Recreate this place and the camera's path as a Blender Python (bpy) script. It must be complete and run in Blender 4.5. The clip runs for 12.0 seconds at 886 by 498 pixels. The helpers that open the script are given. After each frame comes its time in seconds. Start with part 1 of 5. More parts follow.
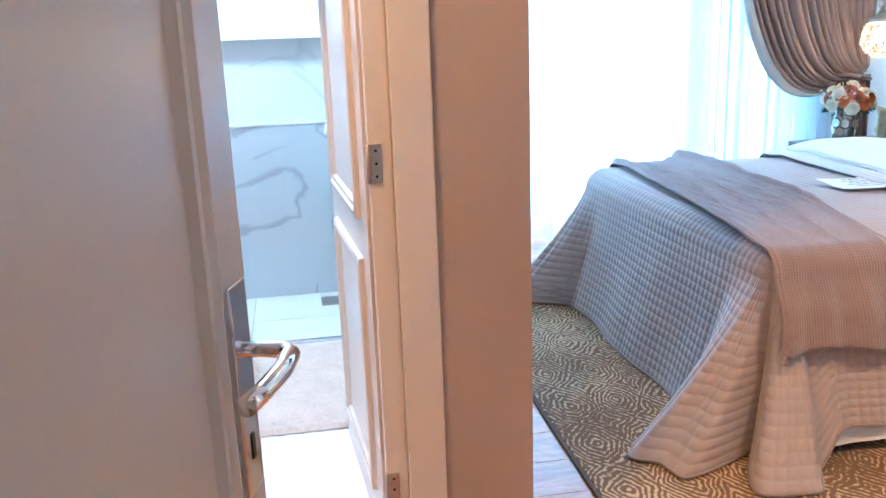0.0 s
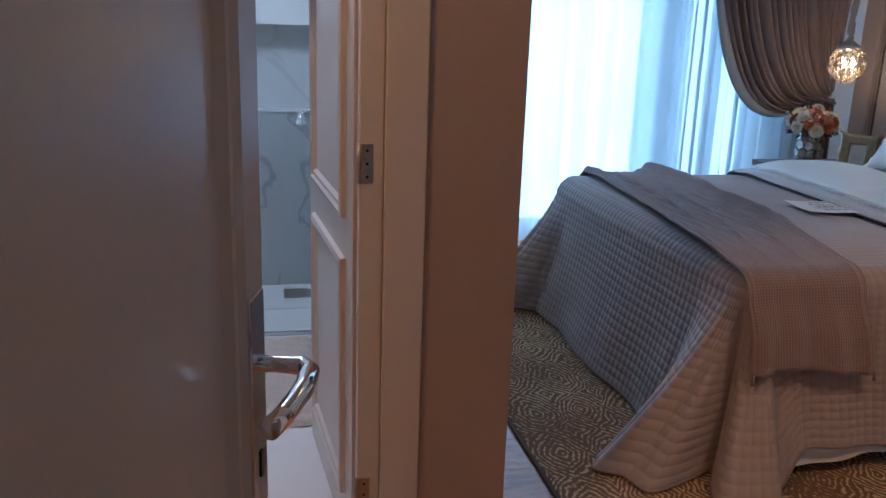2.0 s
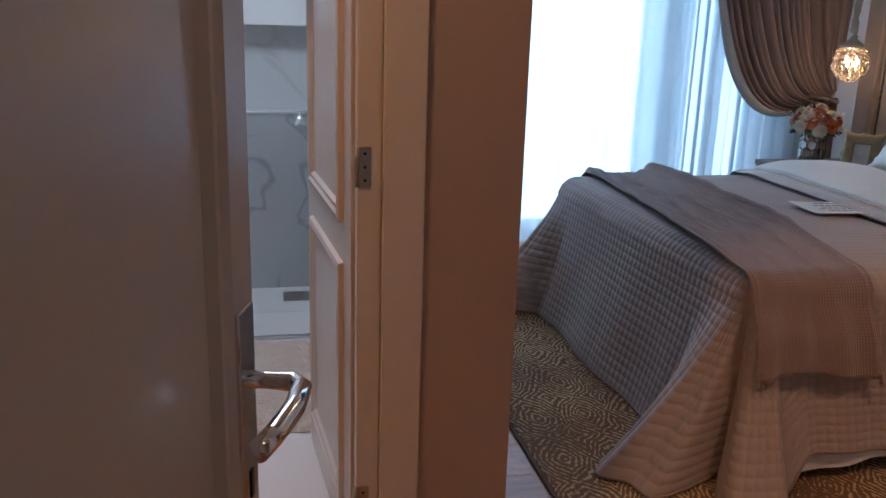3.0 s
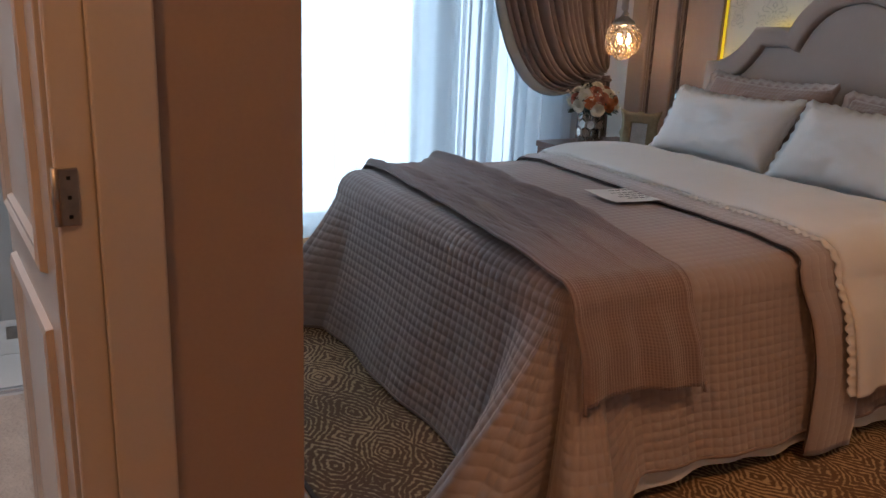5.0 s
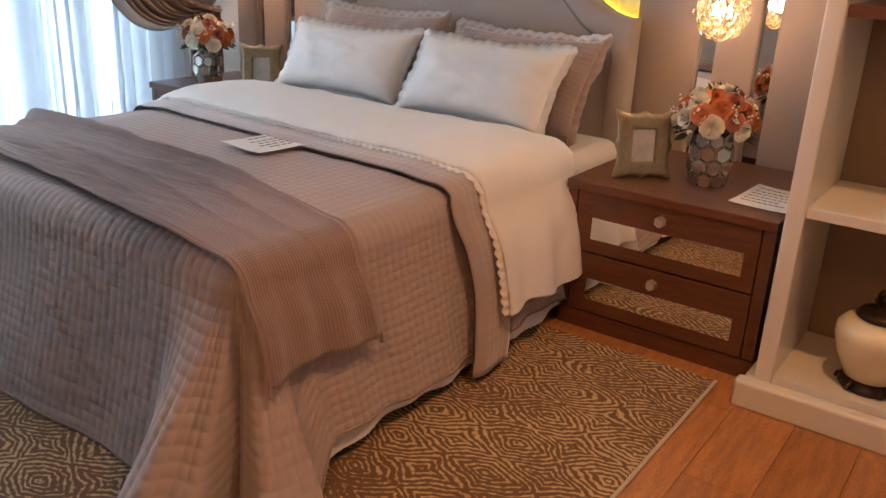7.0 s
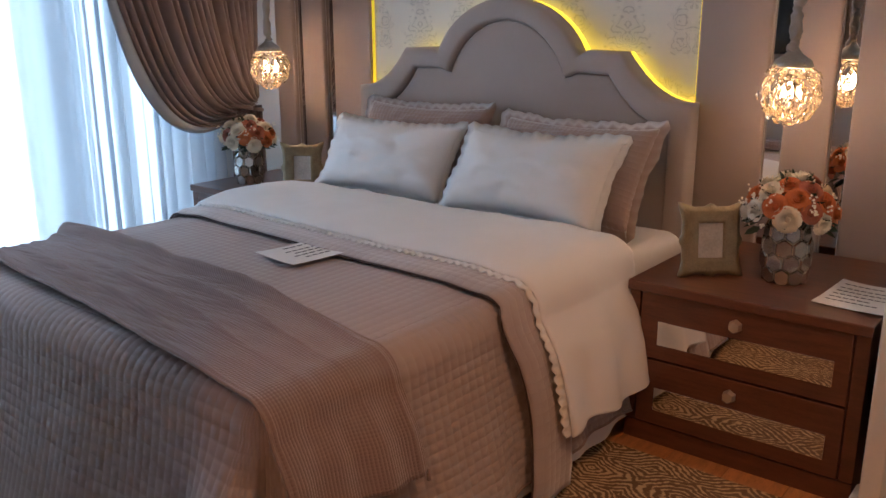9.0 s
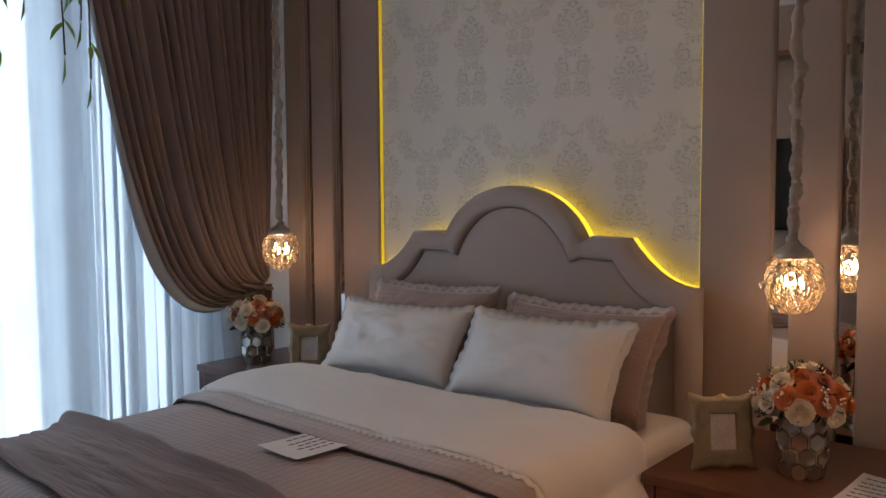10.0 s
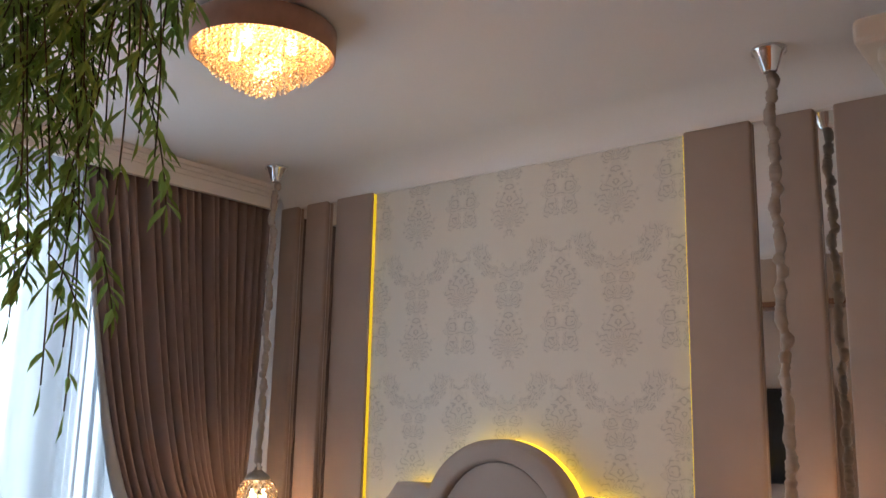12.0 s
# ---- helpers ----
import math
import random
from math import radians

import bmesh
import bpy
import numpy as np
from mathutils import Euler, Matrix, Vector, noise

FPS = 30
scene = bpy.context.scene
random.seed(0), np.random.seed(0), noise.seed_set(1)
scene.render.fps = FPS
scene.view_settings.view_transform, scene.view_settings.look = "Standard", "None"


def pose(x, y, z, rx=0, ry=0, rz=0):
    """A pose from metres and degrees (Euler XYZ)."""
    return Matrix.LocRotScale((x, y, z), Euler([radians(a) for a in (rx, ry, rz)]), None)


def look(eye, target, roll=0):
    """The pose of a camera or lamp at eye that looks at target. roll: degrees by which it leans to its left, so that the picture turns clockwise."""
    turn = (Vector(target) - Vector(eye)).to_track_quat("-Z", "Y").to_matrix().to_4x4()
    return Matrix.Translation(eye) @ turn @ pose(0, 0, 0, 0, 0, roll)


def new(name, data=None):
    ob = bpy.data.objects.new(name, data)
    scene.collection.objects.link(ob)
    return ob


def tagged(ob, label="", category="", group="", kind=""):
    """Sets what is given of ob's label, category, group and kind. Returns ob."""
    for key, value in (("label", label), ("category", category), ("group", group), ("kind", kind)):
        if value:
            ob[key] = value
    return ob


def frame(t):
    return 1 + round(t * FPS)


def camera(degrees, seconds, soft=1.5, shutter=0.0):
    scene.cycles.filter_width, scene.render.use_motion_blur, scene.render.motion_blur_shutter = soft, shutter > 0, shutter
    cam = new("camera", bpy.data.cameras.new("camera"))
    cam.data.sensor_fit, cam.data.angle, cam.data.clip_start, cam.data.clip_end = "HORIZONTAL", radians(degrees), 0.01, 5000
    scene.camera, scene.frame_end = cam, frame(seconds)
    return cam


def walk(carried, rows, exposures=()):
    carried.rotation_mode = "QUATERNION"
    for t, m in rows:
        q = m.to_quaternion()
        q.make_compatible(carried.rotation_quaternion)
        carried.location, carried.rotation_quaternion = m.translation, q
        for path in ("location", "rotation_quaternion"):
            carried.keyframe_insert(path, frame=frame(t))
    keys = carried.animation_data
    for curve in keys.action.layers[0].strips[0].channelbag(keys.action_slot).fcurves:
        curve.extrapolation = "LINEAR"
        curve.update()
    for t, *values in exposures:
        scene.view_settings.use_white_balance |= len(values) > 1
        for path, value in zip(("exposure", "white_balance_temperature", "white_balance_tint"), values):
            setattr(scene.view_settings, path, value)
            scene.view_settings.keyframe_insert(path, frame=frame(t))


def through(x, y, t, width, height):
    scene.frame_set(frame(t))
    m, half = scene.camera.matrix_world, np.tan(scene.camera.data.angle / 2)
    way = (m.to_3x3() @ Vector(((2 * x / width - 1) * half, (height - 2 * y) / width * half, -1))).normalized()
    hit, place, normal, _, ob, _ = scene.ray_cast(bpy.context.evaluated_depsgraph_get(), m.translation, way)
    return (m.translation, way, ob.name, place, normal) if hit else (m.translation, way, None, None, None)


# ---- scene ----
cam = camera(55.3, 12.0)
PATH = [
    (0, (3.183, -3.725, 1.362), (1.276, -3.404, 0.852), -2.1),
    (0.5, (3.183, -3.784, 1.4), (1.306, -3.35, 0.863), 1.0),
    (1, (3.124, -3.755, 1.372), (1.239, -3.333, 0.854), 1.9),
    (1.5, (3.143, -3.796, 1.376), (1.263, -3.353, 0.859), 2.3),
    (2, (3.131, -3.801, 1.381), (1.251, -3.366, 0.857), 2.0),
    (2.5, (3.127, -3.805, 1.381), (1.248, -3.364, 0.857), 1.8),
    (2.7, (3.122, -3.802, 1.381), (1.241, -3.371, 0.857), 1.8),
    (4.5, (2.733, -3.67, 1.37), (0.907, -3.058, 0.831), 1.0),
    (5, (2.612, -3.648, 1.363), (0.927, -2.725, 0.808), 2.4),
    (5.5, (2.496, -3.633, 1.435), (1.071, -2.362, 0.84), 2.3),
    (6, (2.436, -3.626, 1.425), (1.271, -2.125, 0.802), 3.5),
    (6.5, (2.414, -3.617, 1.411), (1.351, -2.052, 0.763), 3.3),
    (6.7, (2.409, -3.615, 1.422), (1.352, -2.055, 0.751), 3.1),
    (8.3, (2.286, -3.383, 1.406), (1.089, -1.944, 0.7), 0.5),
    (8.5, (2.272, -3.38, 1.434), (1.088, -1.911, 0.772), 0.3),
    (9, (2.252, -3.372, 1.449), (1.045, -1.865, 0.926), -0.2),
    (9.5, (2.241, -3.37, 1.493), (0.992, -1.841, 1.178), -0.2),
    (10, (2.25, -3.352, 1.542), (0.988, -1.808, 1.395), -0.4),
    (10.5, (2.239, -3.359, 1.54), (0.987, -1.8, 1.606), 0.2),
    (11, (2.235, -3.344, 1.608), (0.991, -1.805, 1.892), 1.1),
    (11.5, (2.243, -3.331, 1.643), (1.019, -1.818, 2.102), 1.1),
    (12, (2.235, -3.334, 1.664), (1.01, -1.798, 2.04), 1.3),
]
walk(cam, [(t, look(eye, target, roll)) for t, eye, target, roll in PATH],
     [(0, 1.15, 4550, 2), (0.5, 0.95, 3950, -2), (1.0, -0.05, 4150, 4), (1.5, -0.85, 4550, 8), (2.5, -0.82, 5050, 13), (4.5, -1.15, 6300, 18), (5.5, -0.72, 6200, 19), (6.0, -0.42, 6500, 20), (6.5, -0.05, 6650, 20), (8.5, -0.1, 5800, 20), (9.5, -1.17, 6150, 20), (10.5, -1.2, 6700, 23), (12, -0.55, 6800, 23)])

# ---- world and lights ----
world = bpy.data.worlds.new("World")
scene.world = world
world.use_nodes = True
wn = world.node_tree.nodes
sky = wn.new("ShaderNodeTexSky")
sky.sky_type = 'NISHITA'
sky.sun_disc = False
sky.sun_elevation = radians(50)
sky.sun_rotation = radians(90)
wn["Background"].inputs["Strength"].default_value = 0.12
world.node_tree.links.new(sky.outputs[0], wn["Background"].inputs["Color"])

sun_data = bpy.data.lights.new("sun", 'SUN')
sun_data.energy, sun_data.angle, sun_data.color = 2.0, radians(0.5), (1.0, 0.96, 0.9)
sun = new("sun", sun_data)
sun.matrix_world = look((6, 3, 9), (0, 0, 0))


def area_lamp(name, m, w, h, power, color):
    d = bpy.data.lights.new(name, 'AREA')
    d.shape, d.size, d.size_y, d.energy, d.color = 'RECTANGLE', w, h, power, color
    if name == "window_light":
        d.spread = radians(165)
    ob = new(name, d)
    ob.matrix_world = m
    return ob


def point_lamp(name, p, power, color, radius=0.03):
    d = bpy.data.lights.new(name, 'POINT')
    d.energy, d.color, d.shadow_soft_size = power, color, radius
    ob = new(name, d)
    ob.location = p
    return ob


def spot_lamp(name, p, target, power, color, cone, blend=0.7):
    d = bpy.data.lights.new(name, 'SPOT')
    d.energy, d.color, d.spot_size, d.spot_blend, d.shadow_soft_size = power, color, radians(cone), blend, 0.05
    ob = new(name, d)
    ob.matrix_world = look(p, target)
    return ob


WARM = (1.0, 0.60, 0.30)
DAY = (0.64, 0.86, 1.0)
# sky light entering by the two window openings
area_lamp("window_light", look((-2.27, -2.19, 1.38), (0, -2.19, 1.38)), 1.92, 2.62, 105, DAY)
area_lamp("window_light", look((-2.27, -0.715, 1.38), (0, -0.715, 1.38)), 0.58, 2.62, 28, DAY)
point_lamp("pendant_bulb", (-1.314, -0.38, 1.20), 13.0, WARM)
point_lamp("pendant_bulb", (1.36, -0.38, 1.20), 13.0, WARM)
point_lamp("ceiling_lamp_bulb", (0.01, -1.565, 2.80), 10, (1.0, 0.64, 0.34), 0.06)
# downlight of the entrance; its place in the unseen ceiling is assumed
area_lamp("downlight", look((1.95, -4.25, 2.94), (1.95, -4.251, 0)), 0.10, 0.10, 26, (1.0, 0.47, 0.17))
# added warm fill for the bed side and rug, its source unseen
spot_lamp("downlight", (2.35, -1.95, 2.95), (1.95, -1.55, 0), 108, (1.0, 0.52, 0.22), 78)
# weak fill added out of view in the corridor
area_lamp("downlight", look((3.75, -3.6, 2.55), (3.75, -3.601, 0)), 0.12, 0.12, 2, (1.0, 0.72, 0.45))
# unseen fill panel, added to brighten the bathroom
area_lamp("bath_fill", look((-0.2, -4.1, 2.56), (-0.2, -4.101, 0)), 0.5, 0.5, 30, (0.93, 0.96, 1.0))
# narrow warm fill added inside the bookcase, which shows no lamp of its own
area_lamp("shelf_fill", look((2.4, -0.62, 1.19), (2.4, -0.621, 0)), 0.5, 0.03, 0.4, (1.0, 0.62, 0.3))

# ---- materials ----


def links(m, a, b):
    m.node_tree.links.new(a, b)


def material(name, color, rough=0.6, metal=0.0, var=0.12, scale=6.0, fine=120.0, bump=0.15, bump_dist=0.002, sheen=0.0, coat=0.0, stretch=(1, 1, 1)):
    """A surface with soft large stains and fine grain, in metres."""
    m = bpy.data.materials.new(name)
    m.use_nodes = True
    n = m.node_tree.nodes
    b = n["Principled BSDF"]
    b.inputs["Roughness"].default_value = rough
    b.inputs["Metallic"].default_value = metal
    b.inputs["Sheen Weight"].default_value = sheen
    b.inputs["Coat Weight"].default_value = coat
    b.inputs["Coat Roughness"].default_value = 0.12
    tc = n.new("ShaderNodeTexCoord")
    mp = n.new("ShaderNodeMapping")
    mp.inputs["Scale"].default_value = stretch
    links(m, tc.outputs["Object"], mp.inputs[0])
    big = n.new("ShaderNodeTexNoise")
    big.inputs["Scale"].default_value = scale
    big.inputs["Detail"].default_value = 6
    small = n.new("ShaderNodeTexNoise")
    small.inputs["Scale"].default_value = fine
    small.inputs["Detail"].default_value = 3
    links(m, mp.outputs[0], big.inputs["Vector"])
    links(m, mp.outputs[0], small.inputs["Vector"])
    mix = n.new("ShaderNodeMath")
    mix.operation = 'MULTIPLY_ADD'
    mix.inputs[1].default_value = 0.6
    links(m, big.outputs["Fac"], mix.inputs[0])
    half = n.new("ShaderNodeMath")
    half.operation = 'MULTIPLY'
    half.inputs[1].default_value = 0.4
    links(m, small.outputs["Fac"], half.inputs[0])
    links(m, half.outputs[0], mix.inputs[2])
    ramp = n.new("ShaderNodeValToRGB")
    lo = [max(0, c * (1 - var)) for c in color]
    hi = [min(1, c * (1 + var)) for c in color]
    ramp.color_ramp.elements[0].position, ramp.color_ramp.elements[1].position = 0.3, 0.7
    ramp.color_ramp.elements[0].color, ramp.color_ramp.elements[1].color = (*lo, 1), (*hi, 1)
    links(m, mix.outputs[0], ramp.inputs[0])
    links(m, ramp.outputs[0], b.inputs["Base Color"])
    if bump:
        bp = n.new("ShaderNodeBump")
        bp.inputs["Strength"].default_value = bump
        bp.inputs["Distance"].default_value = bump_dist
        links(m, small.outputs["Fac"], bp.inputs["Height"])
        links(m, bp.outputs[0], b.inputs["Normal"])
    return m


def node(m, kind, **inputs):
    k = m.node_tree.nodes.new(kind)
    for key, v in inputs.items():
        k.inputs[key.replace("_", " ")].default_value = v
    return k


def calc(m, op, a, b=None):
    k = m.node_tree.nodes.new("ShaderNodeMath")
    k.operation = op
    for i, v in enumerate((a, b)):
        if v is None:
            continue
        if isinstance(v, (int, float)):
            k.inputs[i].default_value = v
        else:
            links(m, v, k.inputs[i])
    return k.outputs[0]


def emitter(name, color, strength):
    m = bpy.data.materials.new(name)
    m.use_nodes = True
    b = m.node_tree.nodes["Principled BSDF"]
    b.inputs["Base Color"].default_value = (*color, 1)
    b.inputs["Emission Color"].default_value = (*color, 1)
    b.inputs["Emission Strength"].default_value = strength
    return m


def glass(name, color=(1, 1, 1), rough=0.0, ior=1.45):
    m = bpy.data.materials.new(name)
    m.use_nodes = True
    b = m.node_tree.nodes["Principled BSDF"]
    b.inputs["Base Color"].default_value = (*color, 1)
    b.inputs["Transmission Weight"].default_value = 1
    b.inputs["Roughness"].default_value = rough
    b.inputs["IOR"].default_value = ior
    return m


WHITE_PAINT = material("white_paint", (0.78, 0.76, 0.73), 0.55, var=0.03, scale=2, bump=0.05)
CEIL_PAINT = material("ceiling_paint", (0.80, 0.79, 0.77), 0.7, var=0.03, scale=1.5, bump=0.05)
WALL_PAINT = material("wall_paint", (0.62, 0.57, 0.52), 0.6, var=0.04, scale=2, bump=0.08)
LACQUER = material("lacquer", (0.66, 0.61, 0.55), 0.28, var=0.03, scale=3, bump=0.02)
CREAM_LACQUER = material("cream_lacquer", (0.72, 0.68, 0.60), 0.32, var=0.03, scale=3, bump=0.02)
CHROME = material("chrome", (0.80, 0.80, 0.82), 0.09, 1.0, var=0.05, bump=0.0)
STEEL = material("dull_steel", (0.45, 0.42, 0.38), 0.35, 1.0, var=0.15, scale=40, bump=0.05)
MIRROR = material("mirror_glass", (0.88, 0.88, 0.88), 0.02, 1.0, var=0.02, scale=2, bump=0.0)
BLACK = material("black_plastic", (0.015, 0.015, 0.017), 0.25, var=0.1, bump=0.02)
PAPER = material("paper", (0.82, 0.82, 0.80), 0.7, var=0.03, scale=5, bump=0.05)
INK = material("ink", (0.05, 0.05, 0.06), 0.6, var=0.1, bump=0)
WHITE_LINEN = material("white_linen", (0.80, 0.79, 0.77), 0.85, var=0.03, scale=5, fine=500, bump=0.25, bump_dist=0.001, sheen=0.2)
CERAMIC = material("white_ceramic", (0.82, 0.81, 0.79), 0.12, var=0.02, scale=3, bump=0.0, coat=0.5)
HEADBOARD_CLOTH = material("velvet_taupe", (0.40, 0.34, 0.305), 0.75, var=0.07, scale=5, fine=700, bump=0.2, bump_dist=0.0008, sheen=0.4)
PANEL_CLOTH = material("suede_taupe", (0.36, 0.28, 0.235), 0.6, var=0.08, scale=4, fine=600, bump=0.2, bump_dist=0.0008, sheen=0.35)
WOOD_DARK = material("walnut", (0.125, 0.043, 0.021), 0.32, var=0.4, scale=7, fine=60, bump=0.1, bump_dist=0.0006, coat=0.5, stretch=(1, 8, 8))
WALNUT_SHELF = material("walnut_shelf", (0.17, 0.075, 0.035), 0.4, var=0.35, scale=7, fine=60, bump=0.1, bump_dist=0.0006, stretch=(1, 8, 8))
CURTAIN_CLOTH = material("drape_brown", (0.205, 0.152, 0.143), 0.7, var=0.1, scale=6, fine=600, bump=0.3, bump_dist=0.0008, sheen=0.3)
CURTAIN_EDGE = material("drape_lining", (0.33, 0.38, 0.43), 0.75, var=0.06, fine=500, bump=0.2, bump_dist=0.0008)
SILVER_FRAME = material("champagne_silver", (0.30, 0.245, 0.15), 0.38, 0.55, var=0.25, scale=30, fine=200, bump=0.4, bump_dist=0.002)
PIPING = material("dark_piping", (0.07, 0.045, 0.04), 0.8, var=0.1, bump=0.1)
PILLOW_TAUPE = material("quilted_taupe", (0.30, 0.225, 0.195), 0.8, var=0.08, scale=8, fine=400, bump=0.3, bump_dist=0.001, sheen=0.3)


def planks_material():
    m = material("laminate_planks", (0.42, 0.175, 0.055), 0.36, var=0.45, scale=5, fine=45, bump=0.05, bump_dist=0.0005, coat=0.1, stretch=(7, 1, 1))
    n = m.node_tree.nodes
    info = n.new("ShaderNodeObjectInfo")
    hue = n.new("ShaderNodeHueSaturation")
    b = n["Principled BSDF"]
    src = b.inputs["Base Color"].links[0].from_socket
    links(m, calc(m, 'MULTIPLY_ADD', info.outputs["Random"], 0.3), hue.inputs["Value"])
    hue.inputs["Value"].links[0].from_node.inputs[2].default_value = 0.85
    links(m, src, hue.inputs["Color"])
    links(m, hue.outputs[0], b.inputs["Base Color"])
    return m


PLANK = planks_material()


def uv_node(m):
    k = m.node_tree.nodes.new("ShaderNodeUVMap")
    k.uv_map = "cloth"
    sep = m.node_tree.nodes.new("ShaderNodeSeparateXYZ")
    links(m, k.outputs[0], sep.inputs[0])
    return sep.outputs[0], sep.outputs[1]


def quilted_material(name, color, cell, strength=0.5, depth=0.0045):
    """Cloth stitched in squares of the given size."""
    m = material(name, color, 0.62, var=0.06, scale=5, fine=500, bump=0, sheen=0.8)
    u, v = uv_node(m)
    hu = calc(m, 'ABSOLUTE', calc(m, 'SINE', calc(m, 'MULTIPLY', u, math.pi / cell)))
    hv = calc(m, 'ABSOLUTE', calc(m, 'SINE', calc(m, 'MULTIPLY', v, math.pi / cell)))
    h = calc(m, 'POWER', calc(m, 'MULTIPLY', hu, hv), 0.4)
    bp = node(m, "ShaderNodeBump", Strength=strength, Distance=depth)
    links(m, h, bp.inputs["Height"])
    links(m, bp.outputs[0], m.node_tree.nodes["Principled BSDF"].inputs["Normal"])
    return m


QUILT_TOP = (0.40, 0.325, 0.305)
QUILT = material("quilted_cotton", QUILT_TOP, 0.66, var=0.05, scale=5, fine=600, bump=0.25, bump_dist=0.0008, sheen=0.35)
QUILT_BAND = quilted_material("quilted_cotton_band", QUILT_TOP, 0.033, 0.4)
PILLOW_QUILT = quilted_material("quilted_pillow", (0.33, 0.235, 0.205), 0.024, 0.45)


def knit_material():
    m = material("knitted_wool", (0.285, 0.205, 0.19), 0.85, var=0.1, scale=7, fine=300, bump=0, sheen=0.4)
    u, v = uv_node(m)
    hu = calc(m, 'ABSOLUTE', calc(m, 'SINE', calc(m, 'MULTIPLY', u, math.pi / 0.0085)))
    hv = calc(m, 'ABSOLUTE', calc(m, 'SINE', calc(m, 'MULTIPLY', v, math.pi / 0.0085)))
    bp = node(m, "ShaderNodeBump", Strength=0.65, Distance=0.0025)
    links(m, calc(m, 'ADD', calc(m, 'MULTIPLY', hu, 0.8), hv), bp.inputs["Height"])
    links(m, bp.outputs[0], m.node_tree.nodes["Principled BSDF"].inputs["Normal"])
    return m


KNIT = knit_material()


def sheer_material():
    m = bpy.data.materials.new("sheer_voile")
    m.use_nodes = True
    n = m.node_tree.nodes
    n.remove(n["Principled BSDF"])
    out = n["Material Output"]
    tr = node(m, "ShaderNodeBsdfTransparent", Color=(0.97, 0.98, 1.0, 1))
    tl = node(m, "ShaderNodeBsdfTranslucent", Color=(0.62, 0.69, 0.75, 1))
    df = node(m, "ShaderNodeBsdfDiffuse", Color=(0.72, 0.76, 0.80, 1))
    a, b = n.new("ShaderNodeMixShader"), n.new("ShaderNodeMixShader")
    a.inputs[0].default_value = 0.35
    links(m, tl.outputs[0], a.inputs[1])
    links(m, df.outputs[0], a.inputs[2])
    tc = n.new("ShaderNodeTexCoord")
    nz = node(m, "ShaderNodeTexNoise", Scale=3.0, Detail=3.0)
    links(m, tc.outputs["Object"], nz.inputs["Vector"])
    fac = calc(m, 'MULTIPLY_ADD', nz.outputs["Fac"], 0.15)
    fac.node.inputs[2].default_value = 0.69
    links(m, fac, b.inputs[0])
    links(m, tr.outputs[0], b.inputs[1])
    links(m, a.outputs[0], b.inputs[2])
    links(m, b.outputs[0], out.inputs["Surface"])
    return m


SHEER = sheer_material()


def rug_material():
    """Concentric diamonds of broken cream lines on brown pile."""
    m = material("rug_pile", (0.5, 0.5, 0.5), 0.95, var=0.1, fine=400, bump=0.5, bump_dist=0.004)
    n = m.node_tree.nodes
    b = n["Principled BSDF"]
    tc = n.new("ShaderNodeTexCoord")
    nz = node(m, "ShaderNodeTexNoise", Scale=5.0, Detail=4.0)
    links(m, tc.outputs["Object"], nz.inputs["Vector"])
    sep = n.new("ShaderNodeSeparateXYZ")
    links(m, tc.outputs["Object"], sep.inputs[0])
    wob = calc(m, 'MULTIPLY', calc(m, 'SUBTRACT', nz.outputs["Fac"], 0.5), 0.09)
    # lattice of diamonds, 0.297 by 0.193 m, each of five nested outlines with slightly blunt corners
    fx = calc(m, 'DIVIDE', calc(m, 'PINGPONG', calc(m, 'ADD', calc(m, 'SUBTRACT', sep.outputs[0], 1.066), wob), 0.1485), 0.1485)
    fy = calc(m, 'DIVIDE', calc(m, 'PINGPONG', calc(m, 'ADD', calc(m, 'ADD', sep.outputs[1], 1.092), wob), 0.0965), 0.0965)
    d = calc(m, 'ADD', calc(m, 'ADD', fx, fy), calc(m, 'MULTIPLY', calc(m, 'MAXIMUM', fx, fy), 0.45))
    jit = node(m, "ShaderNodeTexNoise", Scale=11.0, Detail=3.0)
    links(m, tc.outputs["Object"], jit.inputs["Vector"])
    d = calc(m, 'ADD', d, calc(m, 'MULTIPLY', calc(m, 'SUBTRACT', jit.outputs["Fac"], 0.5), 0.50))
    ring = calc(m, 'SINE', calc(m, 'MULTIPLY', d, math.pi * 6.8))
    fine = node(m, "ShaderNodeTexNoise", Scale=60.0, Detail=3.0)
    links(m, tc.outputs["Object"], fine.inputs["Vector"])
    broken = calc(m, 'ADD', ring, calc(m, 'MULTIPLY', calc(m, 'SUBTRACT', fine.outputs["Fac"], 0.55), 4.2))
    ramp = n.new("ShaderNodeValToRGB")
    e = ramp.color_ramp.elements
    e[0].position, e[1].position = 0.44, 0.74
    e[0].color, e[1].color = (0.165, 0.094, 0.048, 1), (0.58, 0.42, 0.235, 1)
    worn = node(m, "ShaderNodeTexNoise", Scale=2.2, Detail=3.0)
    links(m, tc.outputs["Object"], worn.inputs["Vector"])
    tone = calc(m, 'MULTIPLY', calc(m, 'SUBTRACT', worn.outputs["Fac"], 0.5), 0.85)
    links(m, calc(m, 'ADD', calc(m, 'ADD', calc(m, 'MULTIPLY', broken, 0.3), 0.5), tone), ramp.inputs[0])
    links(m, ramp.outputs[0], b.inputs["Base Color"])
    return m


RUG = rug_material()


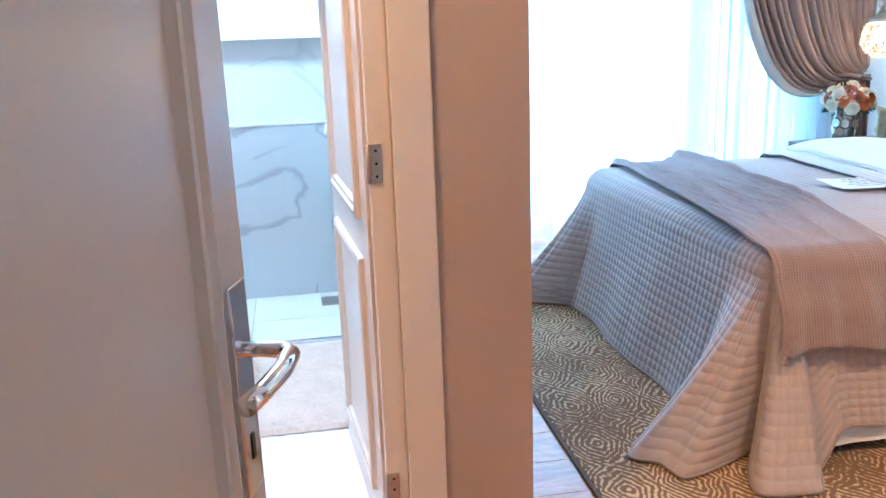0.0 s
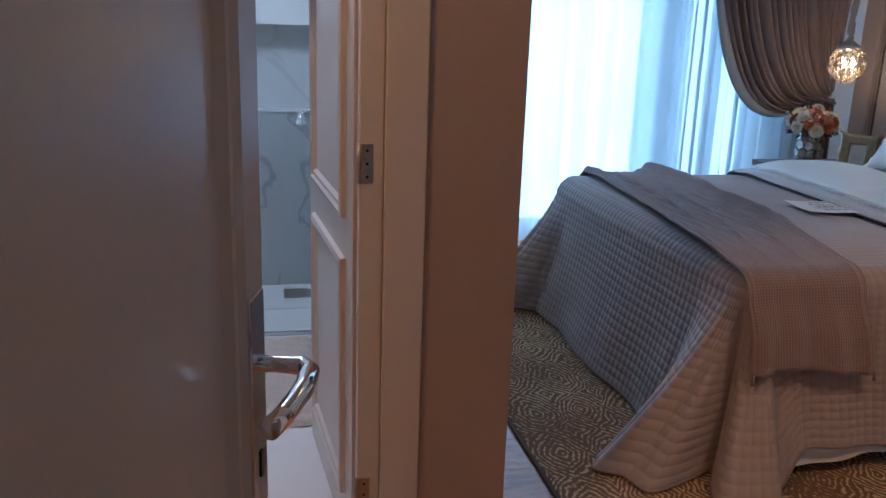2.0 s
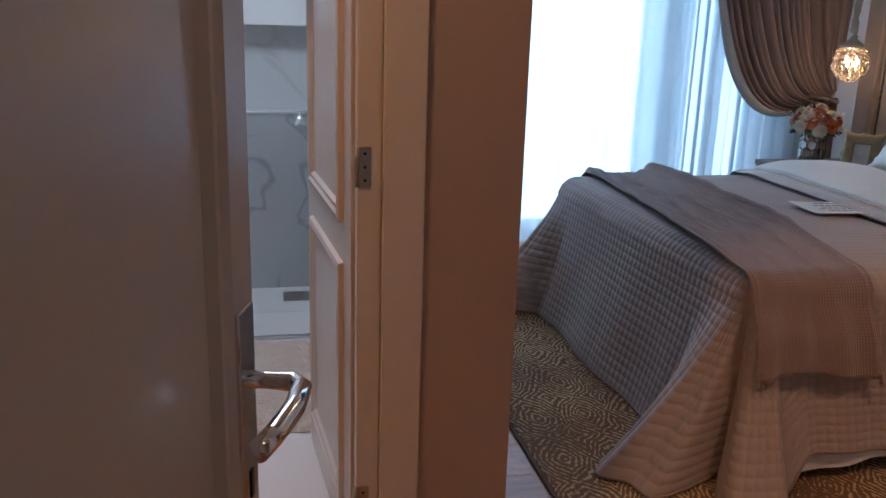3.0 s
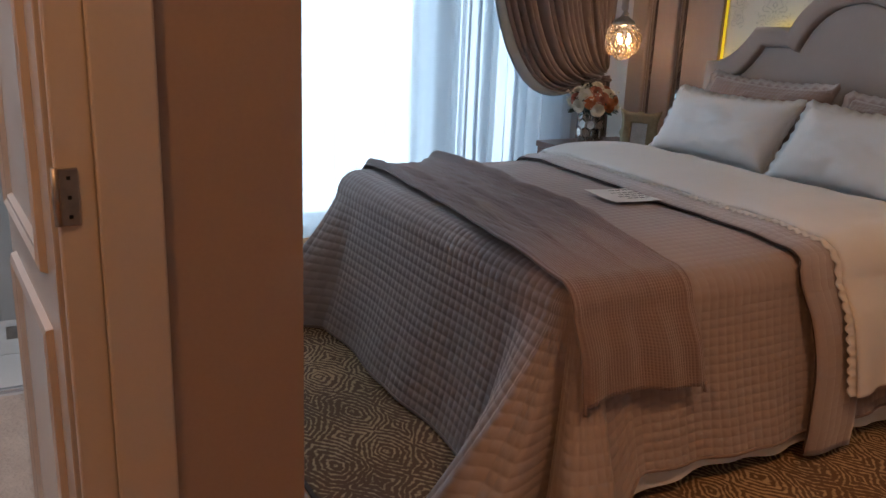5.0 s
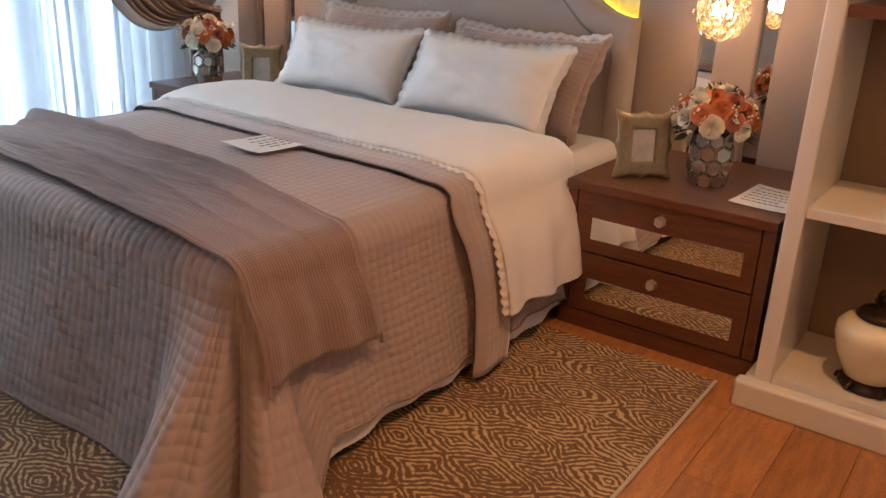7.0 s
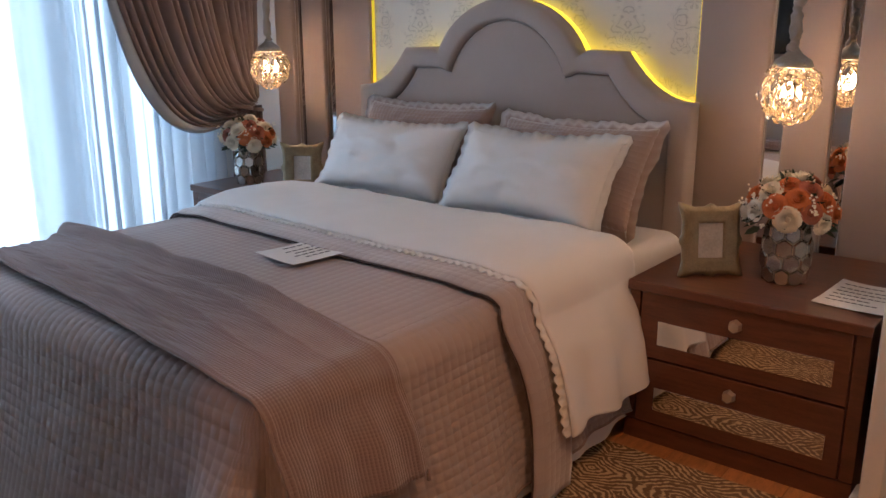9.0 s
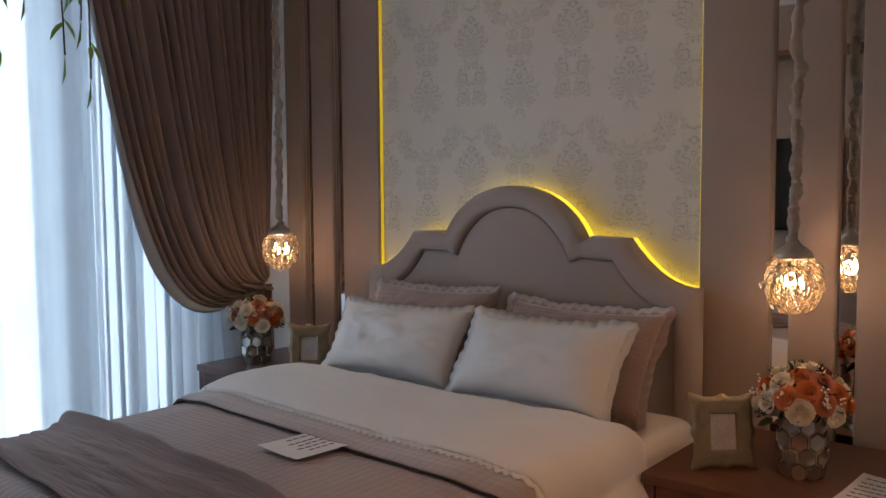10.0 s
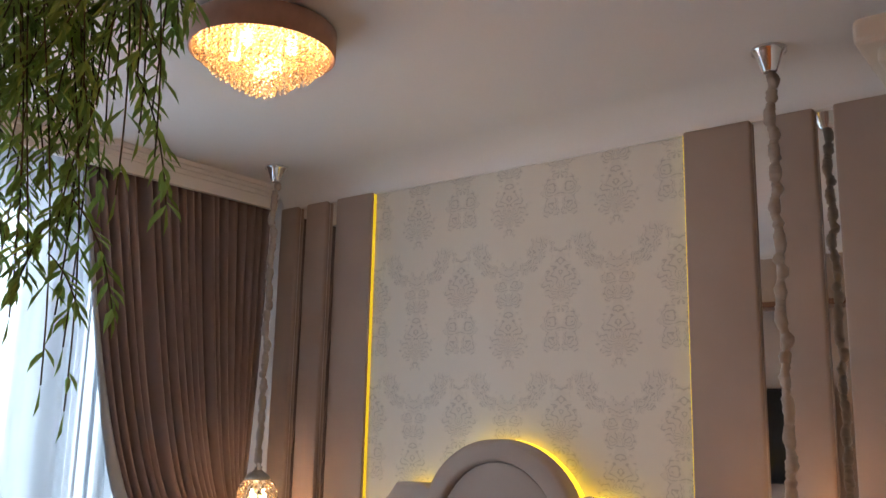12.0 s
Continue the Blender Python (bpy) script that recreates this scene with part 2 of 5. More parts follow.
def marble_material(name, base, vein, rough, scale=1.1, amount=0.5):
    m = material(name, base, rough, var=0.05, scale=1.2, bump=0)
    n = m.node_tree.nodes
    b = n["Principled BSDF"]
    tc = n.new("ShaderNodeTexCoord")
    nz = node(m, "ShaderNodeTexNoise", Scale=scale, Detail=6.0, Distortion=1.6)
    links(m, tc.outputs["Object"], nz.inputs["Vector"])
    line = calc(m, 'ABSOLUTE', calc(m, 'SUBTRACT', nz.outputs["Fac"], 0.5))
    f = calc(m, 'SUBTRACT', 1.0, calc(m, 'MINIMUM', calc(m, 'MULTIPLY', line, 55.0), 1.0))
    mx = n.new("ShaderNodeMix")
    mx.data_type = 'RGBA'
    src = b.inputs["Base Color"].links[0].from_socket
    links(m, calc(m, 'MULTIPLY', f, amount), mx.inputs["Factor"])
    links(m, src, mx.inputs["A"])
    mx.inputs["B"].default_value = (*vein, 1)
    links(m, mx.outputs["Result"], b.inputs["Base Color"])
    return m


MARBLE_GREY = marble_material("marble_grey", (0.46, 0.47, 0.47), (0.16, 0.16, 0.17), 0.2)
MARBLE_LIGHT = marble_material("marble_light", (0.62, 0.62, 0.61), (0.42, 0.41, 0.40), 0.2)
TILE_WHITE = marble_material("tile_white", (0.72, 0.70, 0.68), (0.5, 0.48, 0.46), 0.12, 0.7, 0.25)




def damask_material():
    """Wallpaper: mirrored lace flowers and leafy garlands in a half-drop repeat."""
    m = material("damask_wallpaper", (0.70, 0.685, 0.62), 0.5, var=0.05, scale=3, fine=350, bump=0)
    n = m.node_tree.nodes
    b = n["Principled BSDF"]
    tc = n.new("ShaderNodeTexCoord")
    sep = n.new("ShaderNodeSeparateXYZ")
    links(m, tc.outputs["Object"], sep.inputs[0])
    W, H = 0.573, 0.63

    def mul(p, q):
        return calc(m, 'MULTIPLY', p, q)

    def add(p, q):
        return calc(m, 'ADD', p, q)

    def sub(p, q):
        return calc(m, 'SUBTRACT', p, q)

    def length(p, q):
        return calc(m, 'SQRT', add(mul(p, p), mul(q, q)))

    def soft(p, gain):
        return calc(m, 'MINIMUM', calc(m, 'MAXIMUM', mul(p, gain), 0.0), 1.0)

    def above(c):
        """Height over the nearest repeat of a motif centred at height c."""
        return mul(sub(calc(m, 'FRACT', add(calc(m, 'DIVIDE', sub(sep.outputs[2], c), H), 10.5)), 0.5), H)

    def strokes(phase):
        """Fine drawn lines where the phase crosses whole turns."""
        return soft(sub(0.50, calc(m, 'ABSOLUTE', calc(m, 'SINE', phase))), 3.5)

    sway = node(m, "ShaderNodeTexNoise", Scale=26.0, Detail=1.0)
    xa = calc(m, 'PINGPONG', add(sep.outputs[0], 0.016 + 10 * W), W / 2)
    mirrored = n.new("ShaderNodeCombineXYZ")
    links(m, xa, mirrored.inputs[0])
    links(m, above(2.036), mirrored.inputs[1])
    links(m, mirrored.outputs[0], sway.inputs["Vector"])
    wob = sub(sway.outputs["Fac"], 0.5)
    curl = node(m, "ShaderNodeTexNoise", Scale=38.0, Detail=2.0)
    links(m, mirrored.outputs[0], curl.inputs["Vector"])
    xa = add(xa, mul(sub(curl.outputs["Fac"], 0.5), 0.06))
    xb = sub(W / 2, xa)

    def flower(x, z):
        """A pointed plume of petals that fan out from a low heart."""
        taper = add(1.0, mul(calc(m, 'MAXIMUM', z, 0.0), 9.0))
        body = sub(1.0, length(calc(m, 'DIVIDE', mul(x, taper), 0.105), calc(m, 'DIVIDE', z, 0.155)))
        low = add(z, 0.075)
        turn = calc(m, 'ARCTAN2', x, low)
        r = length(x, low)
        inside = soft(add(body, mul(wob, 1.3)), 5.0)
        petals = strokes(add(mul(turn, 9.0), mul(calc(m, 'SINE', mul(r, 110.0)), 1.3)))
        return inside, petals

    def swag(x, z):
        """Two leafy arms that hang in a bow below a flower."""
        up = sub(z, 0.13)
        r = length(x, up)
        turn = calc(m, 'ARCTAN2', x, mul(up, -1.0))
        band = sub(1.0, calc(m, 'DIVIDE', calc(m, 'ABSOLUTE', sub(r, 0.195)), add(0.030, mul(turn, 0.022))))
        ends = soft(sub(1.45, turn), 6.0)
        return mul(soft(add(band, mul(wob, 3.2)), 3.0), ends), strokes(add(mul(turn, 15.0), add(mul(r, 130.0), mul(wob, 14.0))))

    def bow(x, z, size):
        """A small knot of paired scrolls."""
        r1 = length(sub(x, 0.045 * size), sub(z, 0.035 * size))
        r2 = length(sub(x, 0.040 * size), add(z, 0.040 * size))
        r = calc(m, 'MINIMUM', r1, r2)
        return soft(add(sub(1.0, calc(m, 'DIVIDE', r, 0.048 * size)), mul(wob, 1.4)), 5.0), strokes(add(mul(r, 190.0 / size), mul(calc(m, 'ARCTAN2', x, z), 3.0)))

    area, ink = None, None
    for inside, lines in (flower(xa, above(2.036)), flower(xb, above(2.275)), swag(xa, above(2.385)), bow(xa, above(2.225), 0.9), bow(xb, above(2.03), 1.15)):
        drawn = mul(inside, lines)
        area = inside if area is None else calc(m, 'MAXIMUM', area, inside)
        ink = drawn if ink is None else calc(m, 'MAXIMUM', ink, drawn)
    ink = calc(m, 'MINIMUM', add(mul(ink, 0.55), mul(area, 0.16)), 1.0)
    mx = n.new("ShaderNodeMix")
    mx.data_type = 'RGBA'
    src = b.inputs["Base Color"].links[0].from_socket
    links(m, calc(m, 'MULTIPLY', ink, 0.9), mx.inputs["Factor"])
    links(m, src, mx.inputs["A"])
    mx.inputs["B"].default_value = (0.36, 0.36, 0.34, 1)
    links(m, mx.outputs["Result"], b.inputs["Base Color"])
    bp = node(m, "ShaderNodeBump", Strength=0.35, Distance=0.0015)
    links(m, ink, bp.inputs["Height"])
    links(m, bp.outputs[0], b.inputs["Normal"])
    return m


DAMASK = damask_material()
TAUPE_PAINT = material("taupe_paint", (0.43, 0.335, 0.27), 0.55, var=0.05, scale=2, bump=0.08)
NICKEL = material("satin_nickel", (0.82, 0.78, 0.72), 0.32, 0.9, var=0.05, bump=0.0)
LED_HEAD = emitter("led_headboard_glow", (1.0, 0.74, 0.03), 3.0)
BULB = emitter("bulb_glow", (1.0, 0.72, 0.42), 45.0)
LED_YELLOW = emitter("led_strip_glow", (1.0, 0.74, 0.03), 0.9)


def glowing_blend(name, color, through, body, share):
    """Thin lit matter: part lets light through softly, part keeps the given body's gloss."""
    m = body
    n = m.node_tree.nodes
    out = n["Material Output"]
    tl = node(m, "ShaderNodeBsdfTranslucent", Color=(*through, 1))
    mx = n.new("ShaderNodeMixShader")
    mx.inputs[0].default_value = share
    links(m, n["Principled BSDF"].outputs[0], mx.inputs[1])
    links(m, tl.outputs[0], mx.inputs[2])
    links(m, mx.outputs[0], out.inputs["Surface"])
    return m


CRYSTAL = glowing_blend("amber_crystal", None, (1.0, 0.76, 0.44), glass("amber_crystal", (1.0, 0.90, 0.72), 0.0, 1.6), 0.05)
CLEAR_GLASS = glass("clear_glass", (0.93, 0.97, 0.96), 0.0, 1.45)
LEAF_BODY = material("leaf_green", (0.13, 0.21, 0.06), 0.45, var=0.5, scale=12, bump=0.05)
tint = LEAF_BODY.node_tree.nodes.new("ShaderNodeValToRGB")
tint.color_ramp.elements[0].color = (0.055, 0.125, 0.045, 1)
tint.color_ramp.elements[1].color = (0.32, 0.46, 0.10, 1)
for pos, col in ((0.55, (0.085, 0.19, 0.06, 1)), (0.85, (0.15, 0.30, 0.08, 1))):
    tint.color_ramp.elements.new(pos).color = col
links(LEAF_BODY, LEAF_BODY.node_tree.nodes.new("ShaderNodeNewGeometry").outputs["Random Per Island"], tint.inputs[0])
links(LEAF_BODY, tint.outputs[0], LEAF_BODY.node_tree.nodes["Principled BSDF"].inputs["Base Color"])
LEAF = glowing_blend("leaf_green", None, (0.32, 0.56, 0.13), LEAF_BODY, 0.45)
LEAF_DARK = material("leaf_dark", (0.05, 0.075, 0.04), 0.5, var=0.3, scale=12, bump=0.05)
STEM = material("stem_brown", (0.055, 0.055, 0.028), 0.7, var=0.2, bump=0.1)
ROSE_ORANGE = material("rose_coral", (0.60, 0.19, 0.06), 0.7, var=0.2, scale=40, bump=0.05)
ROSE_CREAM = material("rose_cream", (0.86, 0.79, 0.64), 0.7, var=0.08, scale=40, bump=0.05)
ROSE_PINK = material("rose_blush", (0.46, 0.16, 0.095), 0.7, var=0.15, scale=40, bump=0.05)
VASE_SILVER = material("hammered_silver", (0.42, 0.39, 0.35), 0.16, 0.85, var=0.1, scale=20, bump=0.05)
VASE_RIM = material("vase_rim", (0.52, 0.44, 0.32), 0.35, 0.6, var=0.1, bump=0.05)
TILE_GROUT = material("tile_joint", (0.30, 0.27, 0.23), 0.7, var=0.1, bump=0.05)
JAR_CREAM = material("cream_glaze", (0.74, 0.66, 0.46), 0.1, var=0.05, scale=3, bump=0.0, coat=0.6)
BRONZE = material("dark_bronze", (0.045, 0.03, 0.02), 0.4, 0.6, var=0.4, scale=30, bump=0.3)
CORD_CLOTH = material("cord_fabric", (0.34, 0.29, 0.25), 0.75, var=0.1, scale=20, fine=300, bump=0.2, sheen=0.3)
LAMP_BAND = material("suede_lampshade", (0.44, 0.26, 0.18), 0.75, var=0.15, scale=25, fine=300, bump=0.2, sheen=0.3)
BATH_MAT = material("cotton_bath_mat", (0.50, 0.43, 0.36), 0.95, var=0.15, scale=14, fine=90, bump=1.0, bump_dist=0.006)

# ---- mesh helpers ----


def world_of(ob):
    return world_of(ob.parent) @ ob.matrix_parent_inverse @ ob.matrix_basis if ob.parent else ob.matrix_basis.copy()


def part(name, bm, mat, parent=None, label="", smooth=False):
    """One mesh object from a bmesh, under a thing or a part."""
    bmesh.ops.recalc_face_normals(bm, faces=bm.faces[:])
    me = bpy.data.meshes.new(name)
    bm.to_mesh(me)
    bm.free()
    me.materials.append(mat)
    if smooth:
        for p in me.polygons:
            p.use_smooth = True
    ob = new(name, me)
    if parent is not None:
        ob.parent = parent
        ob.matrix_parent_inverse = world_of(parent).inverted()
    if label:
        ob["label"] = label
    return ob


def thing(name, at, label, category, group="", kind=""):
    ob = new(name)
    ob.empty_display_size = 0.05
    ob.location = at
    return tagged(ob, label, category, group, kind)


def box(x0, x1, y0, y1, z0, z1, bevel=0.0, seg=2):
    bm = bmesh.new()
    m = Matrix.Translation(((x0 + x1) / 2, (y0 + y1) / 2, (z0 + z1) / 2)) @ Matrix.Diagonal((x1 - x0, y1 - y0, z1 - z0, 1))
    bmesh.ops.create_cube(bm, size=1, matrix=m)
    if bevel:
        bmesh.ops.bevel(bm, geom=bm.edges[:], offset=bevel, segments=seg, affect='EDGES', profile=0.5)
    return bm


def add_box(bm, x0, x1, y0, y1, z0, z1):
    m = Matrix.Translation(((x0 + x1) / 2, (y0 + y1) / 2, (z0 + z1) / 2)) @ Matrix.Diagonal((x1 - x0, y1 - y0, z1 - z0, 1))
    bmesh.ops.create_cube(bm, size=1, matrix=m)


def lathe(profile, seg=32, center=(0, 0, 0)):
    """A turned body from (radius, height) pairs."""
    bm = bmesh.new()
    rings = []
    for r, z in profile:
        rings.append([bm.verts.new((center[0] + r * math.cos(2 * math.pi * i / seg), center[1] + r * math.sin(2 * math.pi * i / seg), center[2] + z)) for i in range(seg)])
    for a, b in zip(rings, rings[1:]):
        for i in range(seg):
            bm.faces.new((a[i], a[(i + 1) % seg], b[(i + 1) % seg], b[i]))
    for ring in (rings[0], rings[-1]):
        if (ring[0].co - ring[seg // 2].co).length > 1e-4:
            bm.faces.new(ring)
    bmesh.ops.remove_doubles(bm, verts=bm.verts[:], dist=1e-5)
    return bm


def tube(points, radius, seg=10):
    """A round bar along points; radius may be a function of the way along, 0 to 1."""
    bm = bmesh.new()
    pts = [Vector(p) for p in points]
    rings = []
    for i, p in enumerate(pts):
        d = (pts[min(i + 1, len(pts) - 1)] - pts[max(i - 1, 0)]).normalized()
        a = d.cross(Vector((0.31, 0.17, 0.93)))
        if a.length < 0.05:
            a = d.cross(Vector((1, 0, 0)))
        a.normalize()
        b = d.cross(a)
        r = radius(i / (len(pts) - 1)) if callable(radius) else radius
        rings.append([bm.verts.new(p + r * (math.cos(2 * math.pi * k / seg) * a + math.sin(2 * math.pi * k / seg) * b)) for k in range(seg)])
    for a, b in zip(rings, rings[1:]):
        for k in range(seg):
            bm.faces.new((a[k], a[(k + 1) % seg], b[(k + 1) % seg], b[k]))
    bm.faces.new(rings[0])
    bm.faces.new(rings[-1])
    return bm


def sheet(f, nu, nv, thick=0.0, uv=None):
    """A cloth from f(u, v), u and v 0 to 1, with metre coordinates in a uv map; thick gives it a back."""
    bm = bmesh.new()
    lay = bm.loops.layers.uv.new("cloth")
    grid = [[bm.verts.new(f(i / nu, j / nv)) for j in range(nv + 1)] for i in range(nu + 1)]
    for i in range(nu):
        for j in range(nv):
            face = bm.faces.new((grid[i][j], grid[i + 1][j], grid[i + 1][j + 1], grid[i][j + 1]))
            for loop, (a, b) in zip(face.loops, ((i, j), (i + 1, j), (i + 1, j + 1), (i, j + 1))):
                loop[lay].uv = uv(a / nu, b / nv) if uv else (a / nu, b / nv)
    if thick:
        bmesh.ops.recalc_face_normals(bm, faces=bm.faces[:])
        bmesh.ops.solidify(bm, geom=bm.faces[:], thickness=thick)
    return bm


def extrude_outline(pts, y0, y1, bevel=0.0):
    """A plate with an outline in x and z, between y0 and y1."""
    bm = bmesh.new()
    f = bm.faces.new([bm.verts.new((x, y0, z)) for x, z in pts])
    r = bmesh.ops.extrude_face_region(bm, geom=[f])
    bmesh.ops.translate(bm, verts=[v for v in r["geom"] if isinstance(v, bmesh.types.BMVert)], vec=(0, y1 - y0, 0))
    if bevel:
        front = [e for e in bm.edges if all(abs(v.co.y - min(y0, y1)) < 1e-5 for v in e.verts)]
        bmesh.ops.bevel(bm, geom=front, offset=bevel, segments=4, affect='EDGES', profile=0.5)
    return bm


def structure(name, bm, mat, label="", smooth=False):
    ob = part(name, bm, mat, None, "", smooth)
    return tagged(ob, label, "", "", "structure")


# ---- the shell of the rooms ----
CEIL = 2.97
structure("wall_north", box(-2.35, 3.2, 0.004, 0.16, 0, CEIL), WALL_PAINT, "plain painted wall behind the bed")
structure("wall_east", box(3.05, 3.2, -3.16, 0.0, 0, CEIL), WALL_PAINT, "plain beige painted wall")
bm = box(3.05, 3.2, -5.05, -4.06, 0, CEIL)
add_box(bm, 3.05, 3.2, -4.06, -3.16, 2.14, CEIL)
structure("wall_entrance", bm, WALL_PAINT, "painted wall around the entrance door")
structure("wall_south", box(1.25, 4.5, -5.2, -5.05, 0, CEIL), WALL_PAINT, "plain wall of the entrance")
bm = box(-2.1, 1.25, -3.412, -3.181, 0, CEIL)
structure("wall_television", bm, TAUPE_PAINT, "beige wall opposite the bed, its end facing the entrance")
bm = box(1.10, 1.25, -5.05, -4.42, 0, CEIL)
add_box(bm, 1.10, 1.25, -4.42, -3.39, 2.16, CEIL)
add_box(bm, 1.10, 1.2, -3.50, -3.39, 0, 2.16)
structure("wall_bathroom", bm, WALL_PAINT, "wall with the bathroom doorway")
# corridor behind the entrance
structure("wall_corridor", box(4.35, 4.5, -5.05, -2.2, 0, 2.6), WALL_PAINT, "plain corridor wall")
structure("wall_corridor_side", box(3.2, 4.35, -2.35, -2.2, 0, 2.6), WALL_PAINT, "plain corridor side wall")
structure("ceiling_corridor", box(3.2, 4.5, -5.05, -2.2, 2.6, 2.7), CEIL_PAINT, "white corridor ceiling")
structure("ceiling", box(-2.35, 3.2, -5.2, 0.16, CEIL, CEIL + 0.12), CEIL_PAINT, "smooth white plaster ceiling")
# window wall: piers, sill, lintel
bm = box(-2.3, -2.1, -3.39, -3.15, 0, CEIL)
add_box(bm, -2.3, -2.1, -1.22, -1.01, 0.05, 2.7)
add_box(bm, -2.3, -2.1, -0.42, 0.0, 0, CEIL)
add_box(bm, -2.3, -2.1, -3.15, -0.42, 0, 0.05)
add_box(bm, -2.3, -2.1, -3.15, -0.42, 2.7, CEIL)
structure("wall_west", bm, WHITE_PAINT, "white wall with two tall windows")


def window(name, y0, y1, z0, z1):
    w = thing(name, (-2.2, (y0 + y1) / 2, z0), "tall white-framed window behind sheer curtains", "window", "", "structure")
    bm = bmesh.new()
    for a, wid in ((y0, 0.05), ((y0 + y1) / 2 - 0.045, 0.09), (y1 - 0.05, 0.05)):
        add_box(bm, -2.24, -2.19, a, a + wid, z0, z1)
    for b in (z0, z1 - 0.05):
        add_box(bm, -2.238, -2.192, y0 + 0.001, y1 - 0.001, b, b + 0.05)
    part("window_frame", bm, WHITE_PAINT, w)
    part("window_sill", box(-2.19, -2.06, y0, y1, z0, z0 + 0.02, 0.004), WHITE_PAINT, w)
    for a in (y0 + 0.04, (y0 + y1) / 2 + 0.02):
        p = part("pane", box(-2.218, -2.212, a, a + (y1 - y0) / 2 - 0.06, z0 + 0.05, z1 - 0.05), CLEAR_GLASS, w)
        p.visible_shadow = False
    return w


window("window_1", -3.15, -1.22, 0.05, 2.7)
window("window_2", -1.01, -0.42, 0.05, 2.7)
BRIGHT = emitter("hazy_daylight", (0.80, 0.95, 1.0), 1.25)
structure("backdrop", box(-9.05, -9.0, -12, 8, -3, 12), BRIGHT, "bright hazy daylight outside the windows")
structure("ground", box(-60, 60, -60, 60, -3.1, -3.0), material("grey_paving", (0.14, 0.14, 0.14), 0.8, var=0.2), "pale paving outside")

# pelmet over the curtains with a stepped cornice
bm = box(-1.70, -1.665, -3.18, -0.06, 2.835, CEIL)
for i, (d, z) in enumerate(((0.012, 2.90), (0.03, 2.925), (0.055, 2.945))):
    add_box(bm, -1.67, -1.665 + d, -3.18, -0.06, z, CEIL)
structure("trim_pelmet", bm, WHITE_PAINT, "white plaster pelmet with stepped cornice")


def cove(x0, x1, y0, s=0.122, into=-1, wide=0.25):
    """A broad hollow plaster cove between wall and ceiling, along x, with a thin bead at its foot."""
    bm = bmesh.new()
    prof = [(0, CEIL - s - 0.012), (0.02, CEIL - s - 0.012), (0.022, CEIL - s)]
    prof += [(0.014 + (wide - 0.014) * (1 - math.cos(a)), CEIL - s + (s - 0.001) * math.sin(a)) for a in [k * math.pi / 2 / 30 for k in range(31)]]
    prof += [(0, CEIL - 0.001)]
    ends = []
    for x in (x0, x1):
        ends.append([bm.verts.new((x, y0 + into * d, min(z, CEIL - 0.001))) for d, z in prof])
    k = len(prof)
    for i in range(k):
        bm.faces.new((ends[0][i], ends[0][(i + 1) % k], ends[1][(i + 1) % k], ends[1][i]))
    bm.faces.new(ends[0])
    bm.faces.new(ends[1])
    return bm


structure("trim_cove", cove(-1.66, 3.05, 0.0), CEIL_PAINT, "white plaster cove above the bed wall")
structure("trim_cove_south", cove(-1.66, 1.25, -3.181, 0.1, 1), CEIL_PAINT, "white plaster cove above the television wall")

# bed wall: wallpaper field between padded panels and mirror strips
structure("wallpaper", box(-0.925, 0.905, -0.002, 0.006, 0.0, 2.86), DAMASK, "pale wallpaper with grey damask flowers")


def padded_panel(x0, x1, name="padded_panel"):
    ob = part(name, box(x0, x1, -0.036, -0.001, 0.0, 2.845, 0.012, 4), PANEL_CLOTH, None, "", True)
    return tagged(ob, "tall padded wall panel in taupe suede", "wall panel", "padded panels beside the bed", "structure")


for a, b in ((-1.66, -1.51), (-1.435, -1.26), (-1.185, -0.905), (0.885, 1.168), (1.24, 1.412), (1.48, 1.835)):
    padded_panel(a, b)
for a, b in ((-1.51, -1.435), (-1.26, -1.185), (1.168, 1.24), (1.412, 1.48)):
    structure("mirror_strip", box(a + 0.001, b - 0.001, -0.006, 0.0, 0.02, 2.845), MIRROR, "narrow full-height mirror strip between padded panels")
# light strips hidden behind the panel edges
for x0, x1 in ((-0.9045, -0.900), (0.880, 0.8845)):
    tagged(part("led_strip", box(x0, x1, -0.019, -0.004, 1.05, 2.845), LED_YELLOW), "glowing yellow light strip along the wallpaper edge", "light strip", "light strips round the headboard")

# ---- entrance door, pushed most of the way open ----
DOOR = material("door_lacquer", (0.60, 0.55, 0.50), 0.25, var=0.03, scale=2.5, bump=0.02)


def lever_handle(parent, x, z, side, name="door_handle"):
    """Backplate with lever and keyhole; x along the leaf, side gives the face."""
    h = part(name, box(x - 0.024, x + 0.024, min(side * 0.02, side * 0.026), max(side * 0.02, side * 0.026), z - 0.17, z + 0.075, 0.002), CHROME, parent, "chrome handle on a long backplate")
    r = side * 0.026
    part("lever", tube([(x, r, z), (x, r + side * 0.02, z), (x, r + side * 0.045, z), (x - 0.012, r + side * 0.056, z), (x - 0.05, r + side * 0.058, z - 0.003), (x - 0.10, r + side * 0.052, z - 0.006), (x - 0.128, r + side * 0.045, z - 0.008)], lambda s: 0.0105 if s > 0.3 else 0.009, 12), CHROME, h, "", True)
    part("keyhole", box(x - 0.004, x + 0.004, min(r, r + side * 0.0015), max(r, r + side * 0.0015), z - 0.13, z - 0.10), BLACK, h)


